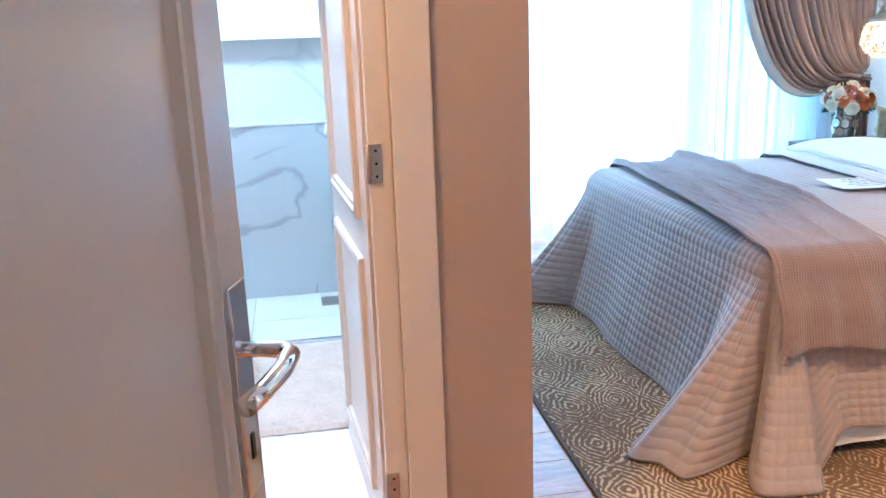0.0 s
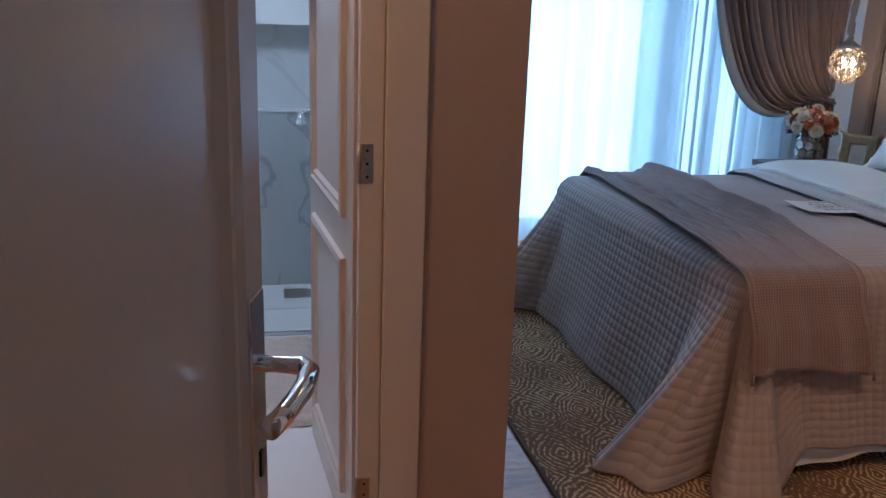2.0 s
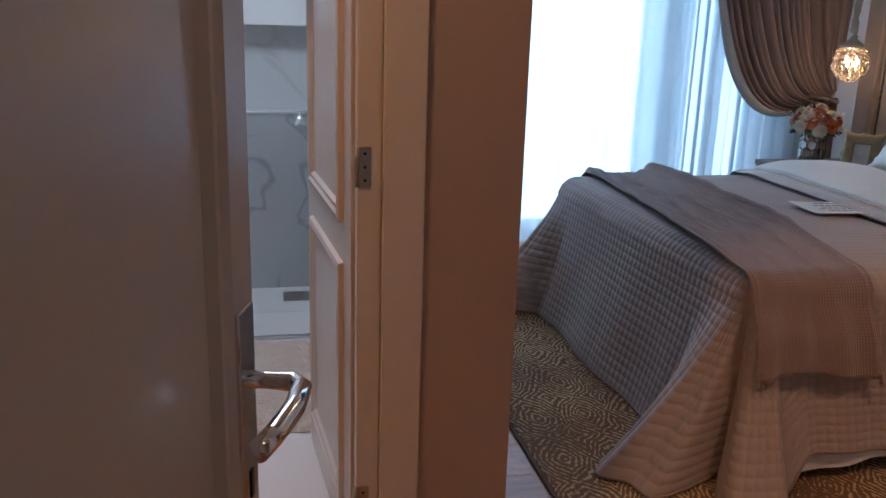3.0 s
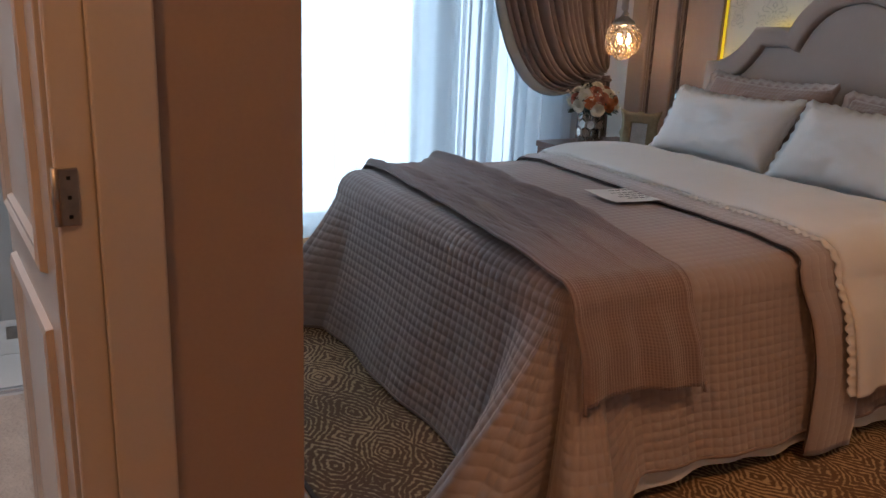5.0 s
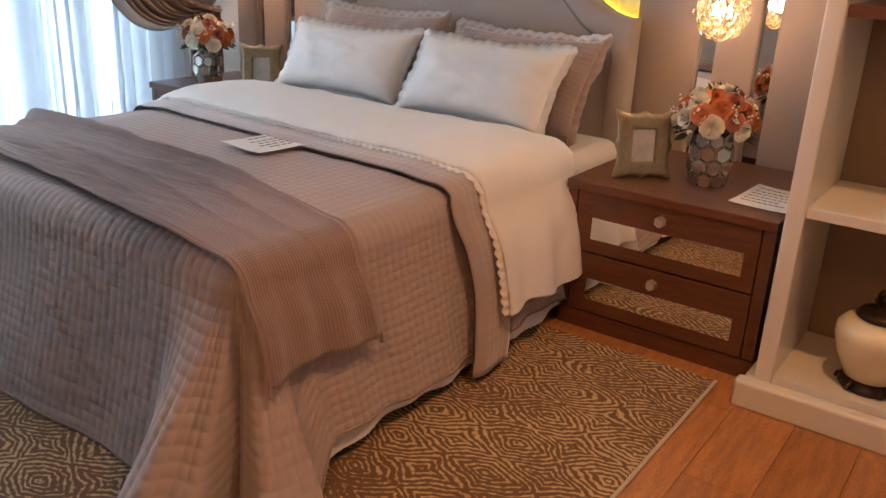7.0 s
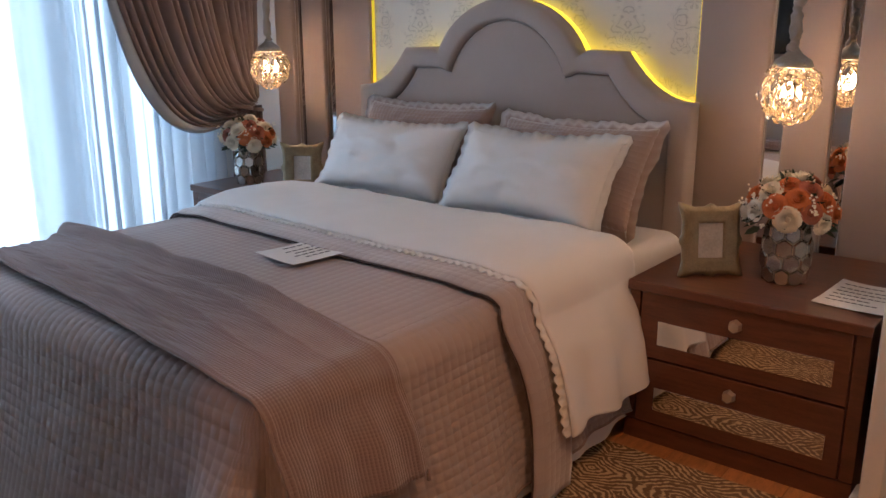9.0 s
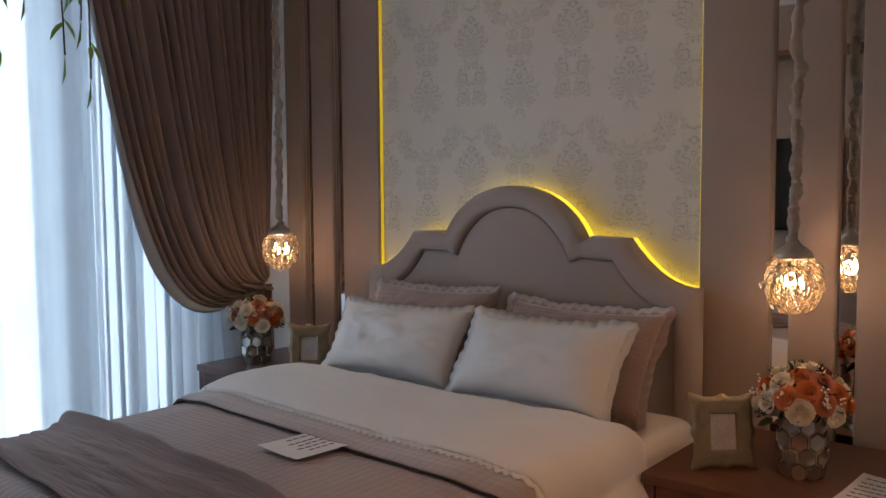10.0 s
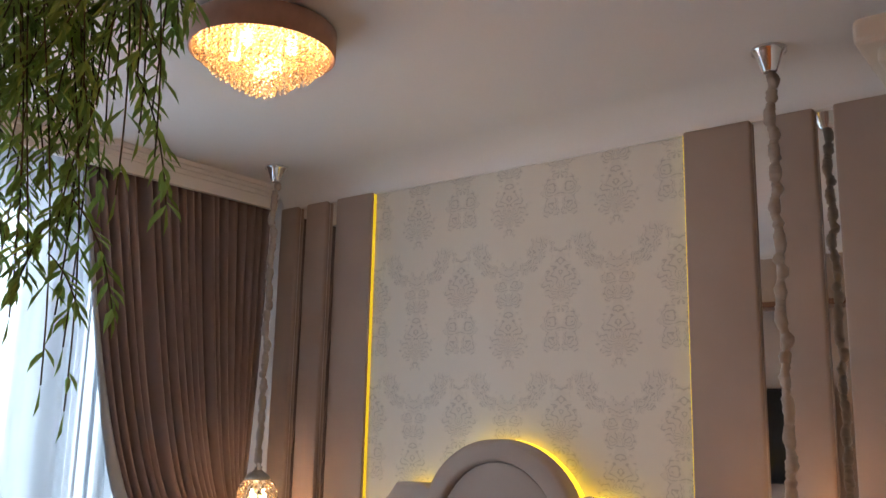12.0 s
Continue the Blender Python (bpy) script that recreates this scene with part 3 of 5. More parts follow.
def panel_moulding(parent, x0, x1, z0, z1, side, y):
    """A raised frame moulding on a door face."""
    bm = bmesh.new()
    prof = [(0.0, 0.0), (0.004, 0.012), (0.016, 0.016), (0.024, 0.010), (0.034, 0.010), (0.042, 0.0)]
    loops = []
    for d, h in prof:
        loops.append([bm.verts.new(p) for p in ((x0 + d, y + side * h, z0 + d), (x1 - d, y + side * h, z0 + d), (x1 - d, y + side * h, z1 - d), (x0 + d, y + side * h, z1 - d))])
    for a, b in zip(loops, loops[1:]):
        for i in range(4):
            bm.faces.new((a[i], a[(i + 1) % 4], b[(i + 1) % 4], b[i]))
    part("moulding", bm, DOOR, parent)


def leaf_door(name, width, height, label, handle_faces, panels):
    d = thing(name, (0, 0, 0), label, "door", "", "structure")
    part("leaf", box(0.004, width, -0.019, 0.019, 0.008, height, 0.003), DOOR, d)
    for side in (-1, 1):
        for z0, z1 in panels:
            panel_moulding(d, 0.10, width - 0.095, z0, z1, side, side * 0.0188)
    for side in handle_faces:
        lever_handle(d, width - 0.045, 1.03, side)
    return d


entry = leaf_door("door_entrance", 0.84, 2.12, "beige lacquered panelled entrance door, standing open", (-1, 1), ((0.14, 1.98),))
DOOR_OPEN = 73.5
entry.matrix_basis = pose(3.05, -4.05, 0, 0, 0, 90 + DOOR_OPEN)
bath_door = leaf_door("door_bathroom", 0.72, 2.12, "cream panelled bathroom door, standing open", (-1,), ((0.14, 0.80), (0.90, 1.98)))
bath_door.matrix_basis = pose(1.205, -3.555, 0, 0, 0, 184)


def door_frame(name, pieces, label):
    f = thing(name, (pieces[0][0], pieces[0][2], 0), label, "door frame", "", "structure")
    for p in pieces:
        part("casing", box(*p, 0.004), LACQUER, f)
    return f


door_frame("trim_bathroom_door", [(1.25, 1.266, -3.51, -3.414, 0, 2.24), (1.21, 1.245, -3.566, -3.508, 0, 2.15), (1.25, 1.266, -4.42, -4.30, 0, 2.24), (1.25, 1.2655, -4.30, -3.51, 2.13, 2.24), (1.095, 1.25, -4.32, -4.295, 0, 2.15)], "cream lacquered casing round the bathroom doorway")
door_frame("trim_entrance_door", [(3.03, 3.22, -4.09, -4.065, 0, 2.15), (3.03, 3.22, -3.17, -3.15, 0, 2.15), (3.034, 3.05, -4.18, -4.06, 0, 2.22)], "cream lacquered casing round the entrance doorway")
for z in (0.22, 1.06, 1.90):
    hg = thing("hinge", (1.235, -3.52, z), "brushed steel hinge with three screws on the bathroom door casing", "hinge", "bathroom door hinges")
    part("plate", box(1.244, 1.249, -3.562, -3.534, z - 0.045, z + 0.045, 0.002), STEEL, hg)
    part("knuckle", lathe([(0.006, -0.045), (0.006, 0.045)], 10, (1.243, -3.566, z)), STEEL, hg, "", True)
    for k in (-0.03, 0, 0.03):
        part("screw", box(1.2485, 1.2505, -3.551, -3.545, z + k - 0.003, z + k + 0.003, 0.001), BLACK, hg)

# ---- bed ----
BX0, BX1, BY0, BY1, BZ = -0.85, 0.94, -2.33, -0.12, 0.655
bed = thing("bed", (0.04, -1.2, 0), "wide double bed with a curved taupe upholstered headboard", "bed")
part("box_base", box(BX0 + 0.03, BX1 - 0.03, BY0 + 0.04, BY1, 0.11, 0.36, 0.015), material("base_cloth", (0.55, 0.50, 0.47), 0.85, var=0.05, bump=0.2), bed)
part("mattress", box(BX0 + 0.02, BX1 + 0.0, BY0 + 0.03, BY1 + 0.0, 0.362, 0.615, 0.078, 6), WHITE_LINEN, bed, "white sheeted mattress", True)
va = sheet(lambda u, v: Vector((BX1 + 0.012 + 0.008 * math.sin(u * 60) * v + 0.075 * v, BY0 + 0.1 + u * 1.95, 0.35 - v * (0.29 + 0.012 * math.sin(u * 23)))), 160, 6)
part("valance", va, WHITE_LINEN, bed, "white valance hem below the quilt", True)
va = sheet(lambda u, v: Vector((BX0 - 0.012 - 0.008 * math.sin(u * 60) * v - 0.075 * v, BY0 + 0.1 + u * 1.95, 0.35 - v * 0.29)), 160, 6)
part("valance", va, WHITE_LINEN, bed, "white valance hem below the quilt", True)
for x in (BX0 + 0.12, BX1 - 0.06):
    for y in (BY0 + 0.10, BY1 - 0.25):
        part("leg", lathe([(0.018, 0.0), (0.018, 0.11)], 12, (x, y, 0.011)), CHROME, bed, "slim steel leg", True)


def headboard_outline(inset):
    """Half of the arched outline, from the centre to the shoulder, mirrored."""
    i = inset
    half = []
    for k in range(13):  # centre arch
        a = math.pi / 2 - k / 12 * math.radians(68)
        half.append(((0.41 - i * 0.75) * math.cos(a) * 1.02, 1.16 - i + 0.385 * math.sin(a)))
    x1, z1 = half[-1]
    half.append((0.425 - i * 0.55, 1.325 - i * 0.98))
    half.append((0.59 - i * 0.62, 1.32 - i * 0.98))
    for k in range(1, 9):  # hollow shoulder
        a = k / 8
        half.append((0.59 - i * 0.62 + (0.315 - i * 0.35) * a, 1.32 - i * 0.98 - 0.195 * (1 - (1 - a) ** 2.2)))
    left = [(-x, z) for x, z in half[::-1] if x > 1e-6]
    top = left + half
    e = 0.905 - i * 0.97
    return [(x + 0.013, z) for x, z in [(-e, 0.05)] + top + [(e, 0.05)]]


hb = part("headboard", extrude_outline(headboard_outline(0.02)[::-1], -0.095, -0.057, 0.005), HEADBOARD_CLOTH, bed, "arched taupe velvet headboard", True)


def padded_band(outer, inner, y_back, y_front):
    """A stuffed band between two outlines, rounded across its width."""
    bm = bmesh.new()
    steps = [(0.0, y_back), (0.0, y_front + 0.022), (0.06, y_front + 0.008), (0.18, y_front), (0.82, y_front), (0.94, y_front + 0.008), (1.0, y_front + 0.026), (1.0, y_back)]
    rows = [[bm.verts.new((o[0] + (i[0] - o[0]) * s, y, o[1] + (i[1] - o[1]) * s)) for s, y in steps] for o, i in zip(outer, inner)]
    for a, b in zip(rows, rows[1:]):
        for k in range(len(steps) - 1):
            bm.faces.new((a[k], b[k], b[k + 1], a[k + 1]))
    return bm


part("padded_border", padded_band(headboard_outline(0.0), headboard_outline(0.098), -0.058, -0.145), HEADBOARD_CLOTH, hb, "", True)
part("inner_panel", extrude_outline(headboard_outline(0.100)[::-1], -0.118, -0.096, 0.010), HEADBOARD_CLOTH, hb, "", True)
# light strip that follows the back of the headboard
bm = bmesh.new()
out = [(min(0.880, max(-0.899, x * 0.996)), z - 0.004) for x, z in headboard_outline(0.0)[1:-1]]
inn = [(min(0.872, x * 0.98), z - 0.024) for x, z in headboard_outline(0.0)[1:-1]]
vo = [[bm.verts.new((x, y, z)) for x, z in o] for y in (-0.052, -0.012) for o in (inn, out)]
for k in range(len(out) - 1):
    bm.faces.new((vo[0][k], vo[0][k + 1], vo[1][k + 1], vo[1][k]))
    bm.faces.new((vo[2][k], vo[2][k + 1], vo[3][k + 1], vo[3][k]))
    bm.faces.new((vo[1][k], vo[1][k + 1], vo[3][k + 1], vo[3][k]))
    bm.faces.new((vo[0][k], vo[0][k + 1], vo[2][k + 1], vo[2][k]))
tagged(part("led_strip", bm, LED_HEAD), "glowing yellow light strip behind the headboard", "light strip", "light strips round the headboard")


def smooth01(t):
    t = min(1, max(0, t))
    return t * t * (3 - 2 * t)


def bump(t, c, w):
    return math.exp(-((t - c) / w) ** 2)


def wrinkle(x, y, s, amp):
    return amp * (noise.noise(Vector((x * s, y * s, 0.3))) + 0.5 * noise.noise(Vector((x * s * 2.3, y * s * 2.3, 4.1))))


RQ = 0.10  # roundness of the quilt over the edge of the bed


# way out of the hem round the foot corner, from the side to the foot: bulge, deep fold, two ridges
CORNER = ((0.0, 0.15), (0.16, 0.29), (0.40, 0.33), (0.60, 0.09), (0.71, 0.38), (0.84, 0.37), (0.94, 0.44), (1.0, 0.40))


def eased(knots, t):
    for (a, p), (b, q) in zip(knots, knots[1:]):
        if t <= b:
            return p + (q - p) * smooth01((t - a) / (b - a))
    return knots[-1][1]


def quilt_column(s):
    """One hanging column of the quilt: start on the top, way out, flare at the hem, height of the hem, cloth coordinate. s runs round the bed from the head on the -x side to the head on the +x side."""
    x0, x1, y0 = BX0 + RQ, BX1 - RQ, BY0 + RQ
    side_len, foot_len, arc = 1.55, x1 - x0, 0.56
    total = 2 * side_len + foot_len + 2 * arc
    d = s * total
    mirror = 1
    if d > total / 2:
        d, mirror = total - d, -1
    # worked out for the -x half, then mirrored
    if d < side_len:
        e = side_len - d
        start, out = Vector((x0, y0 + e, BZ)), Vector((-1, 0, 0))
        flare = 0.10 + 0.05 * math.exp(-e / 0.05) - 0.015 * bump(e, 0.12, 0.05) + 0.008 * math.sin(e * 14) + 0.006 * math.sin(e * 31)
        hem = 0.022 + smooth01((e - 0.0) / 0.09) * (0.084 + 0.010 * math.sin(e * 6 + 1))
    elif d < side_len + arc:
        t = (d - side_len) / arc
        phi = t * math.pi / 2
        start, out = Vector((x0, y0, BZ)), Vector((-math.cos(phi), -math.sin(phi), 0))
        flare = eased(CORNER, t)
        hem = 0.022
    else:
        e = d - side_len - arc
        start, out = Vector((x0 + e, y0, BZ)), Vector((0, -1, 0))
        flare = 0.125 + 0.275 * (1 - smooth01(e / 0.19)) + 0.012 * math.sin(e * 11) * smooth01(e / 0.3)
        hem = 0.022
    if mirror < 0:
        start.x, out.x = x0 + x1 - start.x, -out.x
    return start, out, flare, hem, s * total


def quilt_strip(s, v):
    start, out, flare, hem, _ = quilt_column(s)
    if v < 0.2:
        a = v / 0.2 * math.pi / 2
        return start + out * (RQ * math.sin(a)) + Vector((0, 0, -RQ * (1 - math.cos(a))))
    w = (v - 0.2) / 0.8
    z = BZ - RQ + (hem - BZ + RQ) * w
    # the flare grows steadily, the cloth bellies a little between
    o = RQ + flare * (0.55 * w + 0.45 * w ** 1.6)
    p = start + out * o
    p.z = z
    soft = 0.012 * math.sin(math.pi * w) * noise.noise(Vector((p.x * 2.5, p.y * 2.5, 1)))
    return p + out * soft


quilt = thing("quilt", (0.04, -1.3, BZ), "mauve-taupe quilted bedspread stitched in small squares, draped to the floor", "bedspread")


CELL = 0.033  # side of one stitched square
STEPS = ((0.0, 0.0), (0.10, 0.82), (0.5, 1.0), (0.90, 0.82))  # way across a square, and the filling's height there


def quilt_mesh():
    """Top sheet and the cloth that hangs round it, raised between narrow stitched grooves."""
    bm = bmesh.new()
    lay = bm.loops.layers.uv.new("cloth")
    rise = {}

    def grid(f, nu, nv):
        """A cloth of nu by nv squares."""
        us = [((i + o) / nu, h) for i in range(nu) for o, h in STEPS] + [(1.0, 0.0)]
        vs = [((j + o) / nv, h) for j in range(nv) for o, h in STEPS] + [(1.0, 0.0)]
        g = []
        for u, hu in us:
            col = []
            for v, hv in vs:
                c = bm.verts.new(f(u, v))
                rise[c] = hu * hv
                col.append(c)
            g.append(col)
        for i in range(len(us) - 1):
            for j in range(len(vs) - 1):
                face = bm.faces.new((g[i][j], g[i + 1][j], g[i + 1][j + 1], g[i][j + 1]))
                for loop, (a, b) in zip(face.loops, ((i, j), (i + 1, j), (i + 1, j + 1), (i, j + 1))):
                    loop[lay].uv = (us[a][0] * nu * CELL, vs[b][0] * nv * CELL)

    X0, X1, Y0, Y1 = BX0 + RQ, BX1 - RQ, BY0 + RQ, BY0 + RQ + 1.55

    def topf(u, v):
        x, y = X0 + (X1 - X0) * u, Y0 + (Y1 - Y0) * v
        edge = smooth01(min(u, 1 - u, v) / 0.1)
        return Vector((x, y, BZ + (0.012 + wrinkle(x, y, 3, 0.006)) * edge))

    grid(topf, 48, 47)
    grid(quilt_strip, 176, 21)
    bm.normal_update()
    middle = Vector(((BX0 + BX1) / 2, (BY0 + BY1) / 2, 0.3))
    for v, r in rise.items():
        out = v.normal
        facing = out.z if abs(out.z) > 0.5 else out.dot(v.co - middle)
        v.co += out * math.copysign((0.0017 if v.co.z > BZ - 0.004 else 0.0030) * r, facing)
    return bm


q = part("cloth", quilt_mesh(), QUILT, quilt, "", True)
md = q.modifiers.new("thickness", 'SOLIDIFY')
md.thickness, md.offset = 0.008, -1.0
part("hem_binding", tube([quilt_strip(k / 600, 1.0) for k in range(601)], 0.006, 6), PILLOW_TAUPE, quilt, "plain taupe binding along the hem", True)


def over_bed(x, y, lift):
    """A point on a cloth laid over the bed, by cloth coordinates; beyond the edges it hangs down the sides."""
    R = 0.075
    side = 1 if x > 0 else -1
    edge = BX1 if side > 0 else BX0
    d = side * (x - (edge - side * R))
    if d <= 0:
        ed = smooth01(min(-d, 0.18) / 0.18)
        return Vector((x, y, BZ + 0.012 * ed + wrinkle(x, y, 3, 0.006) * ed + lift))
    arc = R * math.pi / 2
    if d < arc:
        a = d / R
        return Vector((edge - side * R + side * (R + lift) * math.sin(a), y, BZ - R + (R + lift) * math.cos(a)))
    fall = d - arc
    return Vector((edge + side * (lift + 0.026 * min(1, fall / 0.1) + 0.090 * min(1, fall / 0.46)), y, BZ - R - fall))


# knitted throw across the foot end, hanging on the +x side
throw = thing("knitted_throw", (0.3, -2.05, BZ), "brown knitted throw lying across the quilt", "throw")


def throw_f(u, v):
    x = -1.05 + u * 2.25
    # the strip runs slantwise, with its edges wandering, and lies in long soft folds
    yc = -2.005 - 0.04 * smooth01((x + 0.7) / 0.9) - 0.085 * smooth01((x - 0.1) / 0.9)
    half = 0.188 + 0.022 * smooth01((u - 0.1) / 0.7)
    y = yc + (v - 0.5) * 2 * half + 0.008 * math.sin(u * 7) + 0.006 * math.sin(u * 17 + v * 3)
    gather = 1 - smooth01((u - 0.60) / 0.25)
    drift = 0.10 * math.sin(u * 6 + 0.5) + 0.04 * math.sin(u * 13)
    folds = 0.0
    for c, k, hgt, wid in ((0.94, 0.1, 0.020, 0.05), (0.72, 0.8, 0.017, 0.055), (0.47, 1.0, 0.015, 0.05), (0.22, 0.5, 0.013, 0.055), (0.04, 0.1, 0.014, 0.04)):
        swell = 1.1 if c > 0.9 else 0.55 + 0.45 * math.sin(u * 8 + c * 21)
        folds += 2.3 * hgt * swell * math.exp(-abs(v - c - k * drift) / (0.62 * wid))
    folds += gather * 0.011 * abs(noise.noise(Vector((u * 5, v * 15 + 2.5 * math.sin(u * 5), 2.0))))
    hang = smooth01((x - BX1) / 0.12)
    ridge = 0.009 + folds * (0.15 + 0.85 * gather) + 0.003 * noise.noise(Vector((x * 9, v * 9, 0))) + 0.005 * hang
    p = over_bed(x, y, ridge)
    if x > BX1:
        p.x += hang * (0.008 * math.sin(v * 9 + 1) + 0.006 * math.sin(v * 21))
        p.z += 0.012 * hang * math.sin(v * 5)
    return p


t_ob = part("cloth", sheet(throw_f, 160, 150, 0, lambda u, v: (u * 2.25, v * 0.36)), KNIT, throw, "", True)
md = t_ob.modifiers.new("thickness", 'SOLIDIFY')
md.thickness, md.offset = 0.004, 1.0
for v in (0.0, 1.0):
    c = throw_f(1.0, v) + Vector((0.004, 0, 0))
    part("tassel", tube([c + Vector((0, 0, 0.01)), c + Vector((0.002, 0, -0.008)), c + Vector((0.003, 0, -0.02))], lambda s: 0.004 + 0.003 * s, 8), KNIT, throw, "", True)
for v in (0.004, 0.996):
    part("edge_binding", tube([throw_f(k / 140, v) + Vector((0, 0, 0.003)) for k in range(141)], 0.0045, 6), KNIT, throw, "", True)

# turned-back edge of the quilt and the white duvet
fold = thing("quilt_fold", (0.04, -1.38, BZ), "turned-back band of the taupe quilt beside the white duvet", "bedspread")


def fold_f(u, v):
    x = -1.10 + u * 2.62
    y = -1.415 - 0.055 * min(x, 0.8) + v * 0.20 + 0.008 * math.sin(u * 9)
    lift = 0.010 + 0.010 * smooth01(v / 0.2)
    p = over_bed(x, y, lift)
    if x > BX1:
        p.y += 0.02 * math.sin(u * 30)
        p.x += 0.004 * math.sin(v * 6)
    return p


f_ob = part("cloth", sheet(fold_f, 110, 14, 0, lambda u, v: (u * 2.62, v * 0.20)), QUILT_BAND, fold, "", True)
md = f_ob.modifiers.new("thickness", 'SOLIDIFY')
md.thickness, md.offset = 0.008, 1.0

part("piping", tube([fold_f(k / 160, 0.0) + Vector((0, 0, 0.004)) for k in range(161)], 0.0042, 6), PIPING, fold, "dark brown piping along the edge", True)

duvet = thing("duvet", (0.04, -1.0, BZ), "white cotton duvet with a scalloped edge, turned down over the quilt", "duvet")


def duvet_f(u, v):
    x = -1.10 + u * 2.435
    y0 = -1.275 - 0.055 * min(x, 0.8) + 0.006 * math.sin(u * 9)
    y1 = -0.70 + 0.02 * math.sin(u * 9)
    if x > BX1:
        y1 -= 0.08 * smooth01((x - BX1 + 0.1) / 0.4)
    y = y0 + (y1 - y0) * v
    puff = 0.036 + 0.03 * math.sin(math.pi * v) ** 0.5 * (1 - 0.5 * smooth01((x - 0.8) / 0.3)) + wrinkle(x, y, 6, 0.006)
    p = over_bed(x, y, puff)
    if x > BX1:
        w = smooth01((x - BX1) / 0.3)
        p.x += w * (0.014 * math.sin(v * 15 + 1) + 0.02)
        p.z += 0.010 * w * math.sin(v * 7)
    return p


d_ob = part("cloth", sheet(duvet_f, 320, 40, 0, lambda u, v: (u * 2.50, v * 0.62)), WHITE_LINEN, duvet, "", True)
md = d_ob.modifiers.new("thickness", 'SOLIDIFY')
md.thickness, md.offset = 0.006, 1.0


def ruffle_f(u, v):
    x = -1.10 + u * 2.435
    scallop = abs(math.sin(math.pi * u * 2.435 / 0.032))
    y = -1.275 - 0.055 * min(x, 0.8) + 0.006 * math.sin(u * 9) + 0.035 - v * (0.054 + 0.005 * scallop)
    p = over_bed(x, y, 0.046 - 0.014 * v + 0.004 * v * math.sin(2 * math.pi * u * 2.435 / 0.032 + 1.5))
    if x > BX1:
        p.x += 0.024 * smooth01((x - BX1) / 0.3)
    return p


r_ob = part("scalloped_edge", sheet(ruffle_f, 900, 6), WHITE_LINEN, duvet, "", True)
md = r_ob.modifiers.new("thickness", 'SOLIDIFY')
md.thickness = 0.003


def pillow(name, m, w, h, depth, mat, label, frill, seed):
    """A stuffed cushion standing on its long edge, with a flat frilled border."""
    p = thing(name, (0, 0, 0), label, "pillow", "pillows on the bed")
    bm = bmesh.new()
    lay = bm.loops.layers.uv.new("cloth")
    N, M = 48, 32
    for s in (-1, 1):
        g = []
        for i in range(N + 1):
            col = []
            for j in range(M + 1):
                a, b = 2 * i / N - 1, 2 * j / M - 1
                x = a * w / 2
                z = b * h / 2
                x += -0.02 * a * (1 - b * b)
                z += -0.025 * b * (1 - a * a)
                f = max(0, (1 - abs(a) ** 3.2)) ** 0.55 * max(0, (1 - abs(b) ** 3.0)) ** 0.6
                y = s * (depth / 2 * f + 0.002) + (wrinkle(a * 1.5 + seed, b * 1.5 + s, 1.6, 0.016) + 0.005 * abs(noise.noise(Vector((a * 5 + seed, b * 3.2, s + 7.0))))) * f
                z -= 0.03 * (1 - abs(b)) * math.sin(a * 2 + seed) * 0.4
                col.append(bm.verts.new((x, y, z + h / 2)))
            g.append(col)
        for i in range(N):
            for j in range(M):
                face = bm.faces.new((g[i][j], g[i + 1][j], g[i + 1][j + 1], g[i][j + 1]))
                for loop, (k, l) in zip(face.loops, ((i, j), (i + 1, j), (i + 1, j + 1), (i, j + 1))):
                    loop[lay].uv = (k / N * w, l / M * h)
    bmesh.ops.remove_doubles(bm, verts=bm.verts[:], dist=0.0045)
    part("cushion", bm, mat, p, "", True)
    if frill:
        bm = bmesh.new()
        K = 360
        ring = []
        per = 2 * (w + h)
        pitch = per / round(per / 0.052)
        for k in range(K):
            # walk evenly round the rectangle
            d = per * k / K
            if d < w:
                bx, bz, n = d - w / 2, -h / 2, Vector((0, 0, -1))
            elif d < w + h:
                bx, bz, n = w / 2, d - w - h / 2, Vector((1, 0, 0))
            elif d < 2 * w + h:
                bx, bz, n = w / 2 - (d - w - h), h / 2, Vector((0, 0, 1))
            else:
                bx, bz, n = -w / 2, h / 2 - (d - 2 * w - h), Vector((-1, 0, 0))
            cx, cz = 2 * bx / w, 2 * bz / h
            near = max(0, min(abs(cx), abs(cz)) - 0.86) / 0.14
            n = (n + Vector((math.copysign(near, bx), 0, math.copysign(near, bz))) * 0.8).normalized()
            bx -= 0.02 * cx * (1 - cz * cz)
            bz -= 0.025 * cz * (1 - cx * cx)
            wv = 0.010 * noise.noise(Vector((d * 9, seed, 0))) + 0.004 * math.sin(2 * math.pi * d / pitch + 1)
            sca = frill * (0.90 + 0.09 * abs(math.sin(math.pi * d / pitch)) + 0.42 * noise.noise(Vector((d * 8, seed + 3, 0))) + 0.25 * near)
            o = Vector((bx, 0, bz))
            i0 = o - n * 0.02
            ring.append((bm.verts.new((i0.x, -0.003, i0.z + h / 2)), bm.verts.new((o.x + n.x * sca, wv, o.z + n.z * sca + h / 2)), bm.verts.new((i0.x, 0.004, i0.z + h / 2))))
        for k in range(K):
            a, b = ring[k], ring[(k + 1) % K]
            bm.faces.new((a[0], b[0], b[1], a[1]))
            bm.faces.new((a[2], b[2], b[1], a[1]))
        part("frilled_border", bm, mat, p, "", True)
    p.matrix_basis = m
    return p


